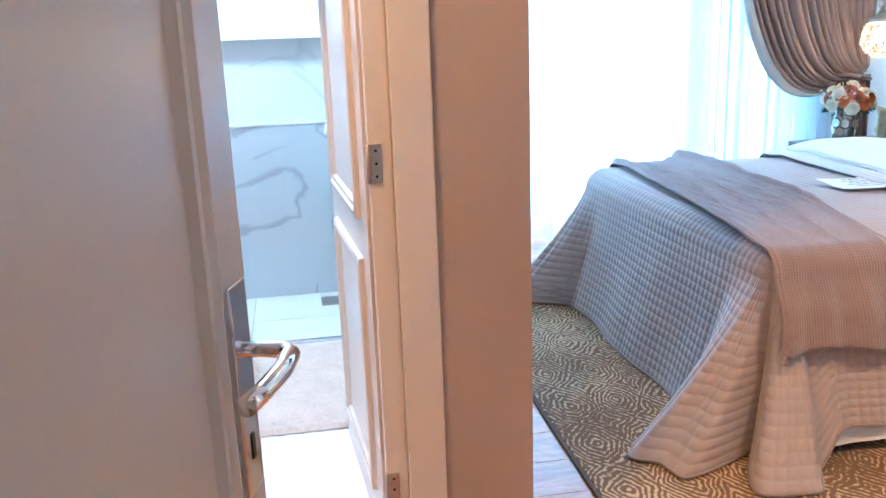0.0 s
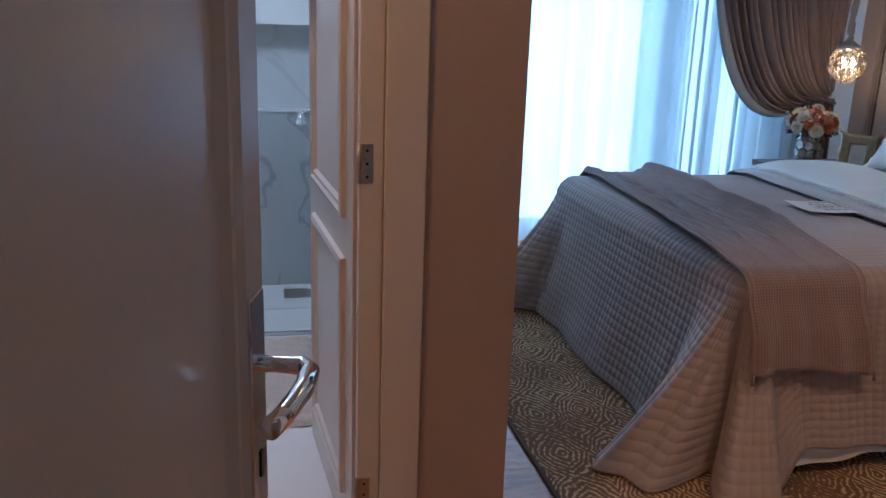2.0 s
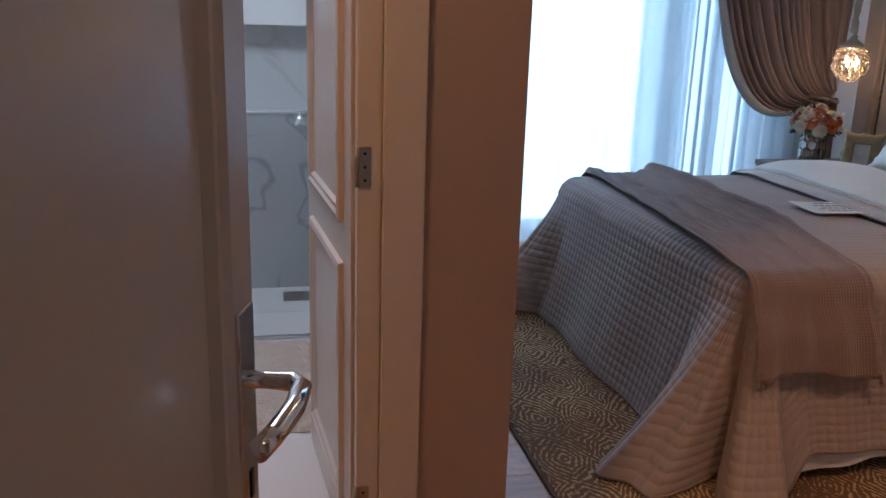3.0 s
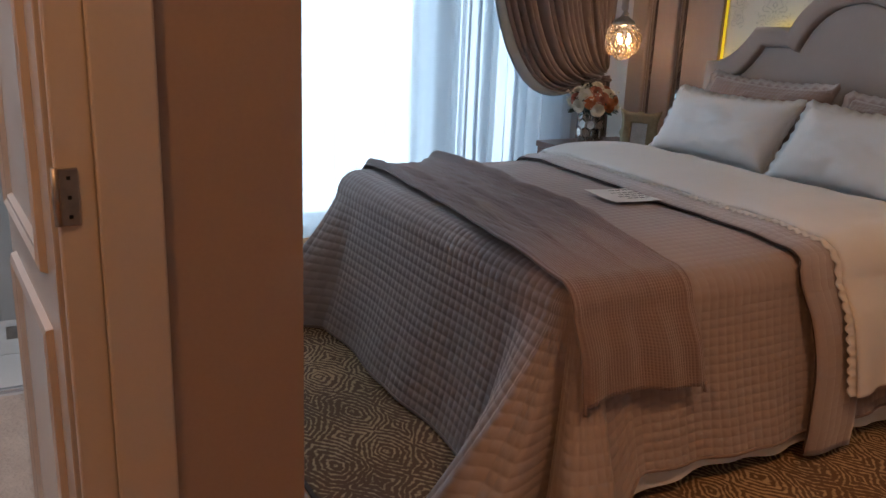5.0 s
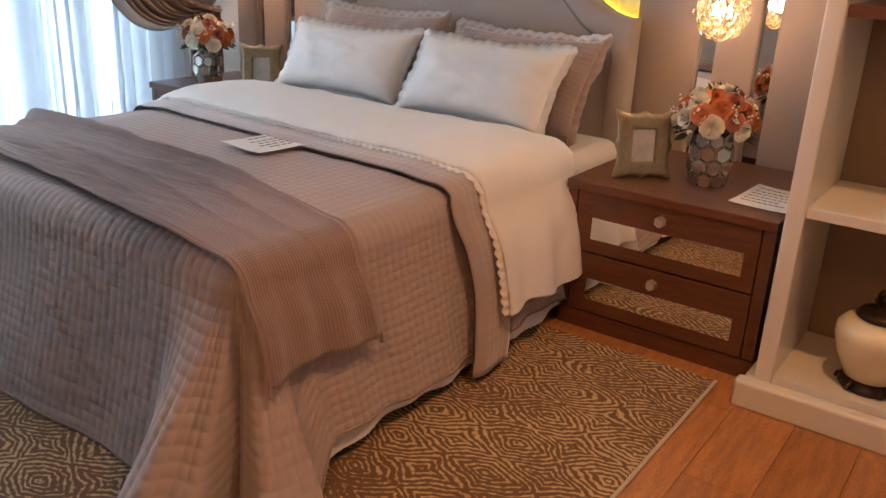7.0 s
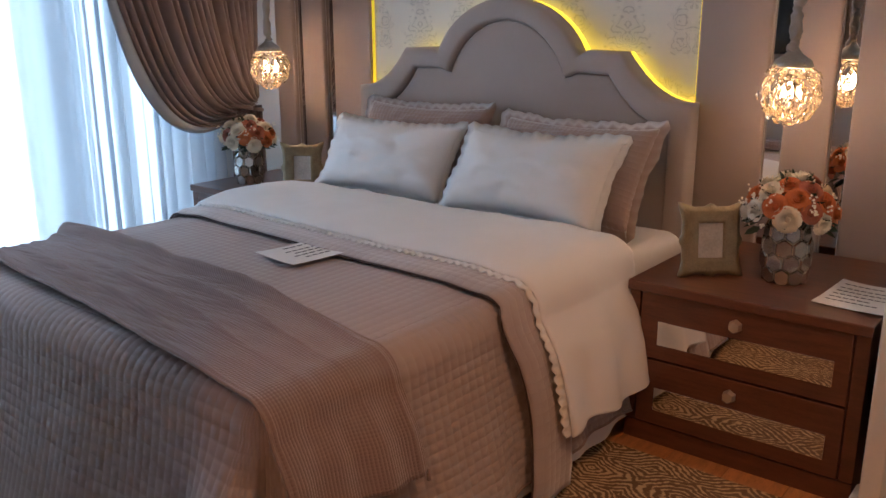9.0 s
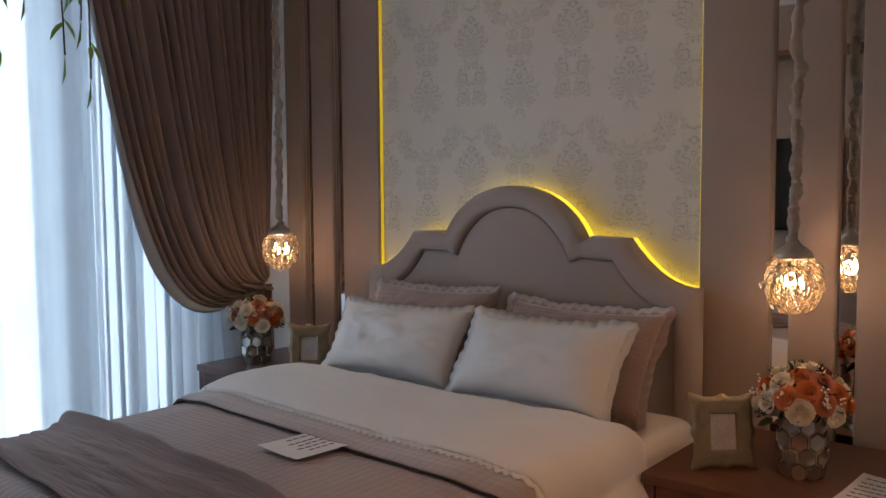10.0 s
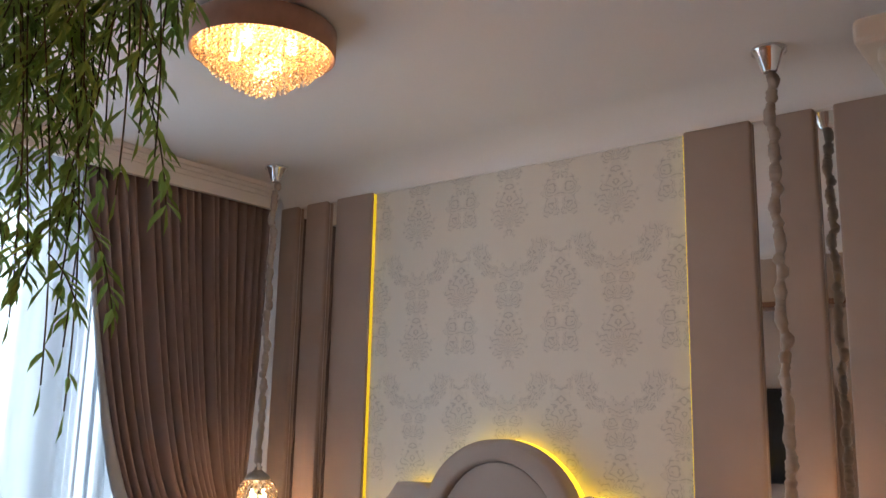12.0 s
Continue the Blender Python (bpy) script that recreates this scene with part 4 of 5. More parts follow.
pillow("pillow", pose(-0.345, -0.44, 0.66, -28, 0, 1), 0.72, 0.455, 0.14, PILLOW_QUILT, "taupe quilted pillow leaning on the headboard", 0.03, 3)
pillow("pillow", pose(0.475, -0.48, 0.655, -33, 0, -1), 0.73, 0.45, 0.14, PILLOW_QUILT, "taupe quilted pillow with a frilled edge", 0.035, 5)
pillow("pillow", pose(-0.345, -0.625, 0.685, -31, 0, 2), 0.72, 0.36, 0.19, WHITE_LINEN, "white cotton pillow with a frilled edge", 0.028, 1)
pillow("pillow", pose(0.43, -0.665, 0.685, -35, 0, -1), 0.72, 0.38, 0.20, WHITE_LINEN, "white cotton pillow with a scalloped frill", 0.036, 2)


def printed_sheet(name, m, w, h, lines, label):
    """A loose sheet of paper, slightly curled, with illegible lines of print."""
    p = thing(name, (0, 0, 0), label, "paper")
    def f(u, v):
        return Vector(((u - 0.5) * w, (v - 0.5) * h, 0.002 + 0.010 * (abs(u - 0.45) * 2) ** 2 * abs(v - 0.3)))
    part("sheet", sheet(f, 12, 12, 0.0006), PAPER, p)
    for k, (a, b, v) in enumerate(lines):
        n = max(2, int((b - a) / 0.09))
        for i in range(n):
            u0 = a + (b - a) * i / n
            u1 = u0 + (b - a) / n * 0.78
            q0, q1 = f(u0, v), f(u1, v)
            bm = bmesh.new()
            hgt = 0.0045
            bm.faces.new([bm.verts.new(c) for c in (q0 + Vector((0, -hgt, 0.0012)), q1 + Vector((0, -hgt, 0.0012)), q1 + Vector((0, hgt, 0.0012)), q0 + Vector((0, hgt, 0.0012)))])
            part("print_line", bm, INK, p)
    p.matrix_basis = m
    return p


printed_sheet("notice_sheet", pose(0.146, -1.474, BZ + 0.03, 0, 0, 86), 0.30, 0.215, [(0.32, 0.72, 0.86), (0.25, 0.7, 0.66), (0.3, 0.78, 0.52), (0.22, 0.74, 0.38), (0.3, 0.66, 0.24)], "white printed notice sheet lying on the quilt")

# ---- nightstands ----


def nightstand(x0, x1, yf, label):
    z1 = 0.59
    n = thing("nightstand", ((x0 + x1) / 2, yf / 2, 0), label, "nightstand", "nightstands beside the bed")
    bm = box(x0 + 0.012, x1 - 0.012, yf + 0.02, -0.06, 0.0, z1 - 0.035, 0.003)
    part("body", bm, WOOD_DARK, n)
    part("top", box(x0, x1, yf - 0.012, -0.06, z1 - 0.035, z1, 0.004), WOOD_DARK, n)
    part("plinth", box(x0 + 0.006, x1 - 0.006, yf + 0.004, yf + 0.03, 0.0, 0.072, 0.002), WOOD_DARK, n)
    for side in (x0 + 0.004, x1 - 0.044):
        part("stile", box(side, side + 0.04, yf, yf + 0.03, 0.078, z1 - 0.037, 0.002), WOOD_DARK, n)
    for z0, zt in ((0.078, 0.314), (0.321, 0.557)):
        d = part("drawer", box(x0 + 0.05, x1 - 0.05, yf - 0.002, yf + 0.035, z0, zt, 0.003), WOOD_DARK, n)
        zm = zt - 0.098
        part("mirror_inlay", box(x0 + 0.115, x1 - 0.095, yf - 0.0055, yf, zm - 0.085, zm, 0.001), MIRROR, d, "antiqued mirror strip")
        bmk = bmesh.new()
        bmesh.ops.create_cone(bmk, cap_ends=True, segments=6, radius1=0.023, radius2=0.018, depth=0.022, matrix=Matrix.Translation(((x0 + x1) / 2 - 0.01, yf - 0.016, zt - 0.055)) @ Matrix.Rotation(math.pi / 2, 4, 'X'))
        part("knob", bmk, NICKEL, d, "hexagonal chrome knob")
    return n


nightstand(1.015, 1.79, -0.80, "walnut nightstand with two mirror-fronted drawers and hexagonal knobs")
nightstand(-1.66, -0.93, -0.68, "walnut nightstand in the window corner, partly hidden by the bed")

# ---- curtains ----
drape = thing("drape", (-1.74, -0.6, 0), "dark brown pleated drape swept back to the bed wall", "curtain")


def bez(p0, p1, p2, p3, t):
    s = 1 - t
    return p0 * s ** 3 + p1 * (3 * s * s * t) + p2 * (3 * s * t * t) + p3 * t ** 3


def drape_f(u, v):
    """u across the cloth from the bed wall to the leading edge, v from the rail to the tie."""
    yt = -0.075 - 1.20 * u
    p0 = Vector((yt, 2.92))
    p3 = Vector((-0.13 - 0.11 * u ** 2, 1.02 - 0.09 * u))
    p1 = Vector((yt + 0.25 * u, 2.1 - 0.45 * u))
    p2 = Vector((-0.13 - 0.81 * u ** 1.3, 1.35 - 0.76 * u))
    c = bez(p0, p1, p2, p3, v)
    pinch = 1 - 0.62 * smooth01((v - 0.35) / 0.6)
    amp = (0.024 + 0.008 * math.sin(u * 23)) * pinch + 0.006
    ph = 2 * math.pi * 20 * u + 1.3 * math.sin(u * 13) + 0.8 * math.sin(u * 37 + 1) + 0.4 * math.sin(v * 4 + u * 20)
    x = -1.745 + amp * math.sin(ph) + 0.012 * math.sin(ph * 0.43 + 1)
    return Vector((x, c.x + 0.008 * math.cos(ph), c.y))


dr = part("cloth", sheet(drape_f, 300, 50, 0, lambda u, v: (u, v)), CURTAIN_CLOTH, drape, "", True)
md = dr.modifiers.new("thickness", 'SOLIDIFY')
md.thickness = 0.004


def border_f(u, v):
    p = drape_f(1.0, v)
    q = drape_f(0.97, v)
    d = Vector((0, p.y - q.y, p.z - q.z))
    d = d.normalized() if d.length > 1e-6 else Vector((0, -1, 0))
    side = Vector((0, -1, -0.35)).normalized()
    return p + side * ((0.025 + 0.05 * smooth01((v - 0.2) / 0.4)) * (u - 0.25)) + Vector((0.012 * math.sin(u * 3) + 0.006, 0, 0))


bo = part("lining_edge", sheet(border_f, 6, 50), CURTAIN_EDGE, drape, "pale grey lining along the edge", True)
md = bo.modifiers.new("thickness", 'SOLIDIFY')
md.thickness = 0.004


def lower_f(u, v):
    y = -0.10 - 0.22 * u - 0.02 * v * (u - 0.5)
    ph = 2 * math.pi * 7 * u
    return Vector((-1.745 + (0.012 + 0.02 * v) * math.sin(ph), y, 0.97 - 0.95 * v))


lo = part("lower_fall", sheet(lower_f, 100, 10), CURTAIN_CLOTH, drape, "", True)
md = lo.modifiers.new("thickness", 'SOLIDIFY')
md.thickness = 0.004
part("tieback", tube([(-1.745 + 0.055 * math.cos(a), -0.21 + 0.11 * math.sin(a), 0.96 - 0.02 * math.sin(a)) for a in [k * math.pi / 10 for k in range(21)]], 0.012, 8), CURTAIN_CLOTH, drape, "", True)


def sheer(name, y0, y1, x, waves, seed):
    s = thing(name, (x, (y0 + y1) / 2, 0), "white translucent sheer curtain hanging in soft folds to the floor", "curtain", "sheer curtains")

    def f(u, v):
        y = y0 + (y1 - y0) * u
        ph = 2 * math.pi * waves * u + 1.1 * math.sin(u * 17 + seed) + 0.4 * math.sin(u * 41)
        return Vector((x + (0.034 + 0.012 * v) * math.sin(ph) + 0.006 * math.sin(ph * 2.7 + seed) + 0.01 * math.sin(u * 29 + v * 2), y + 0.012 * math.cos(ph), 2.92 - 2.905 * v))

    part("cloth", sheet(f, int(260 * (y1 - y0)), 10), SHEER, s, "", True)


sheer("sheer_curtain", -3.16, -1.06, -1.91, 11, 1.0)
sheer("sheer_curtain", -1.15, -0.34, -1.83, 9, 4.0)
tagged(part("curtain_rail", box(-1.93, -1.72, -3.12, -0.07, 2.93, 2.96, 0.003), WHITE_PAINT), "white double curtain rail under the ceiling", "curtain rail")

# ---- rug ----
rug = thing("rug", (0.2, -1.93, 0), "brown and cream rug with concentric diamond lines under the bed", "rug")
part("rug_field", box(-1.30, 1.692, -2.925, -0.895, 0.0045, 0.014, 0.003), RUG, rug)
part("binding", box(1.692, 1.706, -2.935, -0.885, 0.0045, 0.013, 0.003), material("rug_binding", (0.50, 0.42, 0.33), 0.9, var=0.1), rug)
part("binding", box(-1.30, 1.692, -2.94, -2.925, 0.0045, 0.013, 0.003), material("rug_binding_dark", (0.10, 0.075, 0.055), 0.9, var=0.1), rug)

# ---- built-in bookcase ----
bc = thing("bookcase", (2.4, -0.5, 0), "built-in cream lacquered bookcase with open shelves", "bookcase")
part("side_panel", box(1.832, 1.888, -0.95, -0.002, 0.0, 2.59, 0.006), CREAM_LACQUER, bc)
part("side_panel", box(2.985, 3.045, -0.95, -0.002, 0.0, 2.59, 0.006), CREAM_LACQUER, bc)
# brown panel; the shade inside the case is put into its colour too
part("back_panel", box(1.889, 2.985, -0.50, -0.48, 0.12, 2.59), material("bookcase_back", (0.26, 0.185, 0.125), 0.45, var=0.08, scale=3), bc, "taupe back panel, its colour darkened for the shade inside")
part("base", box(1.889, 2.985, -0.945, -0.50, 0.0, 0.12), CREAM_LACQUER, bc)
bm = box(1.783, 3.045, -1.005, -0.951, 0.0, 0.10, 0.012, 3)
part("skirting", bm, CREAM_LACQUER, bc, "rounded cream skirting")
part("skirting_end", box(1.802, 1.859, -0.951, -0.82, 0.0, 0.10, 0.008, 3), CREAM_LACQUER, bc)
for z, mt in ((0.660, CREAM_LACQUER), (1.255, WOOD_DARK), (1.75, WOOD_DARK), (2.25, WOOD_DARK)):
    part("shelf", box(1.8895, 2.984, -0.935, -0.50, z, z + 0.035, 0.003), mt, bc)
part("cornice", box(1.815, 3.045, -0.985, -0.002, 2.59, 2.64, 0.015, 3), CREAM_LACQUER, bc)
part("cornice_top", box(1.765, 3.045, -1.02, -0.002, 2.641, 2.72, 0.02, 3), CREAM_LACQUER, bc)

# ---- pendant lamps ----


def leaf_ring(bm, rng, centre, radius, zc, zr, count, size):
    """Small crystal petals set like scales over a rounded body."""
    gold = math.pi * (3 - math.sqrt(5))
    for k in range(count):
        t = (k + 0.5) / count
        z = 1 - 2 * t
        if z > 0.88:
            continue
        a = k * gold + rng.uniform(-0.1, 0.1)
        rr = math.sqrt(1 - z * z)
        p = Vector((rr * math.cos(a) * radius, rr * math.sin(a) * radius, zc + z * zr))
        nrm = Vector((rr * math.cos(a), rr * math.sin(a), z)).normalized()
        tilt = Matrix.Rotation(rng.uniform(-0.35, 0.35), 3, nrm)
        down = (Vector((0, 0, -1)) - nrm * nrm.dot(Vector((0, 0, -1))))
        down = tilt @ (down.normalized() if down.length > 0.05 else Vector((1, 0, 0)))
        side = nrm.cross(down)
        s = size * rng.uniform(0.8, 1.2)
        p = p + centre + nrm * rng.uniform(-0.014, 0.012)
        down = (down + nrm * rng.uniform(0.05, 0.45)).normalized()
        q = [p - down * s * 0.5, p + side * s * 0.34 + down * s * 0.25, p + down * s * 0.95, p - side * s * 0.34 + down * s * 0.25]
        top = p + nrm * s * 0.35 + down * s * 0.1
        bot = p - nrm * s * 0.12
        v = [bm.verts.new(c) for c in q]
        vt, vb = bm.verts.new(top), bm.verts.new(bot)
        for i in range(4):
            bm.faces.new((v[i], v[(i + 1) % 4], vt))
            bm.faces.new((v[(i + 1) % 4], v[i], vb))


def pendant(x, y, label, seed):
    rng = random.Random(seed)
    p = thing("pendant_lamp", (x, y, CEIL), label, "pendant lamp", "pendant lamps beside the bed")
    part("canopy", lathe([(0.062, 0.0), (0.062, -0.012), (0.05, -0.018), (0.026, -0.085), (0.02, -0.09)], 28, (x, y, CEIL)), CHROME, p, "flared chrome ceiling cup", True)
    # fabric sleeve gathered in uneven puffs round the cord
    pts, rad = [], []
    N = 320
    knots, z = [], 0.0
    while z < 1.0:
        knots.append(z)
        z += rng.uniform(0.028, 0.075)
    knots.append(1.02)
    for k in range(N + 1):
        t = k / N
        z = CEIL - 0.085 - t * (CEIL - 0.085 - 1.345)
        i = max(j for j, q in enumerate(knots) if q <= t)
        w = (t - knots[i]) / (knots[i + 1] - knots[i])
        lean = 0.007 * math.sin(i * 2.3 + seed)
        pts.append((x + lean * math.sin(math.pi * w) + 0.004 * math.sin(t * 31 + seed), y + 0.006 * math.cos(i * 1.7) * math.sin(math.pi * w), z))
        pucker = 0.0038 * math.sin(w * 40) * max(0, 1 - 3.5 * min(w, 1 - w))
        rad.append(0.0115 + 0.0105 * math.sin(math.pi * w) ** 0.6 + pucker)
    sleeve = tube(pts, lambda s: rad[min(N, int(round(s * N)))], 14)
    # creases that run unevenly round the cloth
    for v in sleeve.verts:
        side = Vector((v.co.x - x, v.co.y - y, 0))
        k = noise.noise(Vector((v.co.x * 45, v.co.y * 45, v.co.z * 75 + seed)))
        k2 = noise.noise(Vector((v.co.x * 20 + 7, v.co.y * 20, v.co.z * 26 + seed)))
        v.co += side.normalized() * (0.005 * k - 0.007 * abs(k2)) + Vector((0, 0, 0.009 * k2))
    part("cord_sleeve", sleeve, CORD_CLOTH, p, "gathered fabric cord sleeve", True)
    part("lamp_cap", lathe([(0.012, 1.36), (0.02, 1.345), (0.03, 1.335), (0.058, 1.315), (0.066, 1.295), (0.05, 1.29)], 28, (x, y, 0)), STEEL, p, "", True)
    bm = bmesh.new()
    leaf_ring(bm, rng, Vector((x, y, 0)), 0.090, 1.212, 0.098, 210, 0.027)
    sh = part("crystal_shade", bm, CRYSTAL, p, "globe of amber crystal petals")
    bm = bmesh.new()
    rings = 3
    for zz, r in ((1.27, 0.085), (1.205, 0.098), (1.15, 0.08)):
        b2 = tube([(x + r * math.cos(a), y + r * math.sin(a), zz) for a in [k * math.pi / 12 for k in range(25)]], 0.0016, 5)
        me = bpy.data.meshes.new("tmp")
        b2.to_mesh(me)
        bm.from_mesh(me)
        b2.free()
    part("wire_frame", bm, SILVER_FRAME, p)
    for k in range(3):
        a = 2.1 * k + seed
        part("bulb", lathe([(0.001, -0.03), (0.011, -0.022), (0.013, -0.005), (0.009, 0.015), (0.006, 0.03)], 12, (x + 0.035 * math.cos(a), y + 0.035 * math.sin(a), 1.215)), BULB, p, "glowing bulb", True)
    return p


pendant(-1.314, -0.38, "crystal globe pendant lamp on a fabric-wrapped cord, lit", 1)
pendant(1.36, -0.38, "crystal globe pendant lamp on a fabric-wrapped cord, lit", 7)

# ---- vases with roses ----


def petal_rose(seed, frilled=False):
    """A full bloom: rings of cupped petals opening outwards, tight in the heart; the frilled kind has many ragged petals."""
    rng = random.Random(seed)
    bm = bmesh.new()
    rings = [(3, 0.005, 0.030, 0.0), (4, 0.010, 0.030, 0.15), (5, 0.016, 0.028, 0.35), (6, 0.022, 0.024, 0.7), (6, 0.028, 0.018, 1.1)]
    if frilled:
        rings = [(6, 0.006, 0.032, 0.1), (8, 0.012, 0.031, 0.2), (9, 0.018, 0.028, 0.4), (10, 0.024, 0.022, 0.7), (10, 0.029, 0.014, 1.0)]
    for ring, (cnt, r, h, flare) in enumerate(rings):
        for k in range(cnt):
            a0 = 2 * math.pi * k / cnt + ring * 0.7 + rng.uniform(-0.15, 0.15)
            wid = 2 * math.pi / cnt * 0.72
            tall = rng.uniform(0.9, 1.08)
            g = []
            for i in range(7):
                row = []
                for j in range(5):
                    s, t = i / 6 * 2 - 1, j / 4
                    a = a0 + s * wid * (0.5 + 0.5 * math.sin(t * 2.0))
                    rr = r * (0.45 + 0.55 * math.sin(t * 1.6)) + (0.004 + 0.007 * flare) * max(0, t - 0.7) / 0.3 - 0.002 * s * s
                    z = h * tall * t * (1 - 0.14 * s * s) - flare * 0.007 * max(0, t - 0.6) / 0.4
                    if frilled:
                        z += 0.0025 * t * math.sin(s * 9 + k)
                        rr += 0.002 * t * math.cos(s * 8 + k)
                    row.append(bm.verts.new((rr * math.cos(a), rr * math.sin(a), z)))
                g.append(row)
            for i in range(6):
                for j in range(4):
                    bm.faces.new((g[i][j], g[i + 1][j], g[i + 1][j + 1], g[i][j + 1]))
    bmesh.ops.create_uvsphere(bm, u_segments=10, v_segments=6, radius=0.016, matrix=Matrix.Translation((0, 0, 0.006)))
    me = bpy.data.meshes.new("rose")
    bm.to_mesh(me)
    bm.free()
    for p in me.polygons:
        p.use_smooth = True
    return me


ROSES = []
for k, mt in enumerate((ROSE_ORANGE, ROSE_CREAM, ROSE_PINK)):
    me = petal_rose(k, k == 1)
    me.materials.append(mt)
    ROSES.append(me)

leaf_mesh = bpy.data.meshes.new("leaf")
bm = bmesh.new()
lv = [bm.verts.new(c) for c in ((0, 0, 0), (0.012, 0.018, 0.004), (0.010, 0.04, 0.0), (0, 0.058, -0.006), (-0.010, 0.04, 0.0), (-0.012, 0.018, 0.004), (0, 0.02, -0.003), (0, 0.04, -0.006))]
for f in ((0, 1, 6), (1, 2, 7, 6), (2, 3, 7), (3, 4, 7), (4, 5, 6, 7), (5, 0, 6)):
    bm.faces.new([lv[i] for i in f])
bm.to_mesh(leaf_mesh)
bm.free()
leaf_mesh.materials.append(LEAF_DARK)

hex_mesh = bpy.data.meshes.new("facet")
bm = bmesh.new()
bmesh.ops.create_cone(bm, cap_ends=True, segments=6, radius1=0.0255, radius2=0.0215, depth=0.006, matrix=Matrix.Translation((0, 0, 0.001)))
bm.to_mesh(hex_mesh)
bm.free()
hex_mesh.materials.append(VASE_SILVER)


def vase_r(z):
    """Barrel outline of the vase, 0.195 high."""
    return 0.050 + 0.0285 * math.sin(math.pi * (0.16 + 0.66 * z / 0.195))


def bouquet(x, y, z0, seed, label, mix):
    rng = random.Random(seed)
    v = thing("flower_vase", (x, y, z0), label, "vase", "vases of roses on the nightstands")
    prof = [(0.05, 0.0)] + [(vase_r(h) - 0.003, h) for h in [k * 0.0195 for k in range(11)]] + [(vase_r(0.195) - 0.012, 0.192), (0.03, 0.18)]
    body = part("vase_body", lathe(prof, 40, (x, y, z0 + 0.001)), VASE_RIM, v, "", True)
    n = 9
    for row in range(4):
        h = 0.026 + row * 0.050
        for k in range(n):
            a = 2 * math.pi * (k + 0.5 * (row % 2)) / n
            r = vase_r(h) - 0.0015
            d = Vector((math.cos(a), math.sin(a), -0.14 * (h - 0.09) / 0.09 * -1)).normalized()
            ob = new("facet", hex_mesh)
            ob.parent = body
            s = 2 * math.pi * r / n / 0.0442 * 0.98
            ob.matrix_parent_inverse = world_of(body).inverted()
            ob.matrix_basis = Matrix.Translation((x + r * math.cos(a), y + r * math.sin(a), z0 + h)) @ d.to_track_quat('Z', 'Y').to_matrix().to_4x4() @ Matrix.Diagonal((s, 1.29, 1, 1))
    # dome of roses
    heads = 0
    gold = math.pi * (3 - math.sqrt(5))
    N = 27
    for k in range(N):
        t = (k + 0.5) / N
        el = math.acos(1 - t * 1.12)
        a = k * gold
        d = Vector((math.sin(el) * math.cos(a), math.sin(el) * math.sin(a), math.cos(el)))
        p = Vector((x, y, z0 + 0.235)) + Vector((d.x * 0.122, d.y * 0.122, d.z * 0.105))
        ob = new("rose", ROSES[rng.choice(mix)])
        ob.parent = v
        ob.matrix_parent_inverse = world_of(v).inverted()
        sc = rng.uniform(0.95, 1.2)
        ob.matrix_basis = Matrix.Translation(p) @ d.to_track_quat('Z', 'Y').to_matrix().to_4x4() @ Matrix.Rotation(rng.uniform(0, 6), 4, 'Z') @ Matrix.Scale(sc, 4)
    for k in range(64):
        a = rng.uniform(0, 2 * math.pi)
        el = rng.uniform(0.2, 2.0)
        d = Vector((math.sin(el) * math.cos(a), math.sin(el) * math.sin(a), math.cos(el)))
        ob = new("leaf", leaf_mesh)
        ob.parent = v
        ob.matrix_parent_inverse = world_of(v).inverted()
        ob.matrix_basis = Matrix.Translation(Vector((x, y, z0 + 0.225)) + d * 0.10) @ d.to_track_quat('Y', 'Z').to_matrix().to_4x4() @ Matrix.Rotation(rng.uniform(-1, 1), 4, 'Y')
    bm = bmesh.new()
    for k in range(14):
        a = rng.uniform(0, 2 * math.pi)
        d = Vector((math.cos(a), math.sin(a), rng.uniform(-0.1, 0.7))).normalized()
        c = Vector((x, y, z0 + 0.225))
        for m in range(6):
            bmesh.ops.create_icosphere(bm, subdivisions=1, radius=0.0045, matrix=Matrix.Translation(c + d * rng.uniform(0.14, 0.175) + Vector((rng.uniform(-0.01, 0.01), rng.uniform(-0.01, 0.01), rng.uniform(-0.012, 0.012)))))
    part("filler_blossom", bm, ROSE_CREAM, v)
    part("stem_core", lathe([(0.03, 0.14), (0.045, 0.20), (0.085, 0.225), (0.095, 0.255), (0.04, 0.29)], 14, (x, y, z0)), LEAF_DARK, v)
    return v


bouquet(1.436, -0.50, 0.59, 11, "silver hexagon-faceted vase of coral and cream roses on the nightstand", (0, 0, 0, 1, 1, 2))
bouquet(-1.43, -0.46, 0.59, 23, "silver hexagon-faceted vase of coral and cream roses by the window", (0, 1, 1, 2, 2, 1))

# ---- photo frames ----


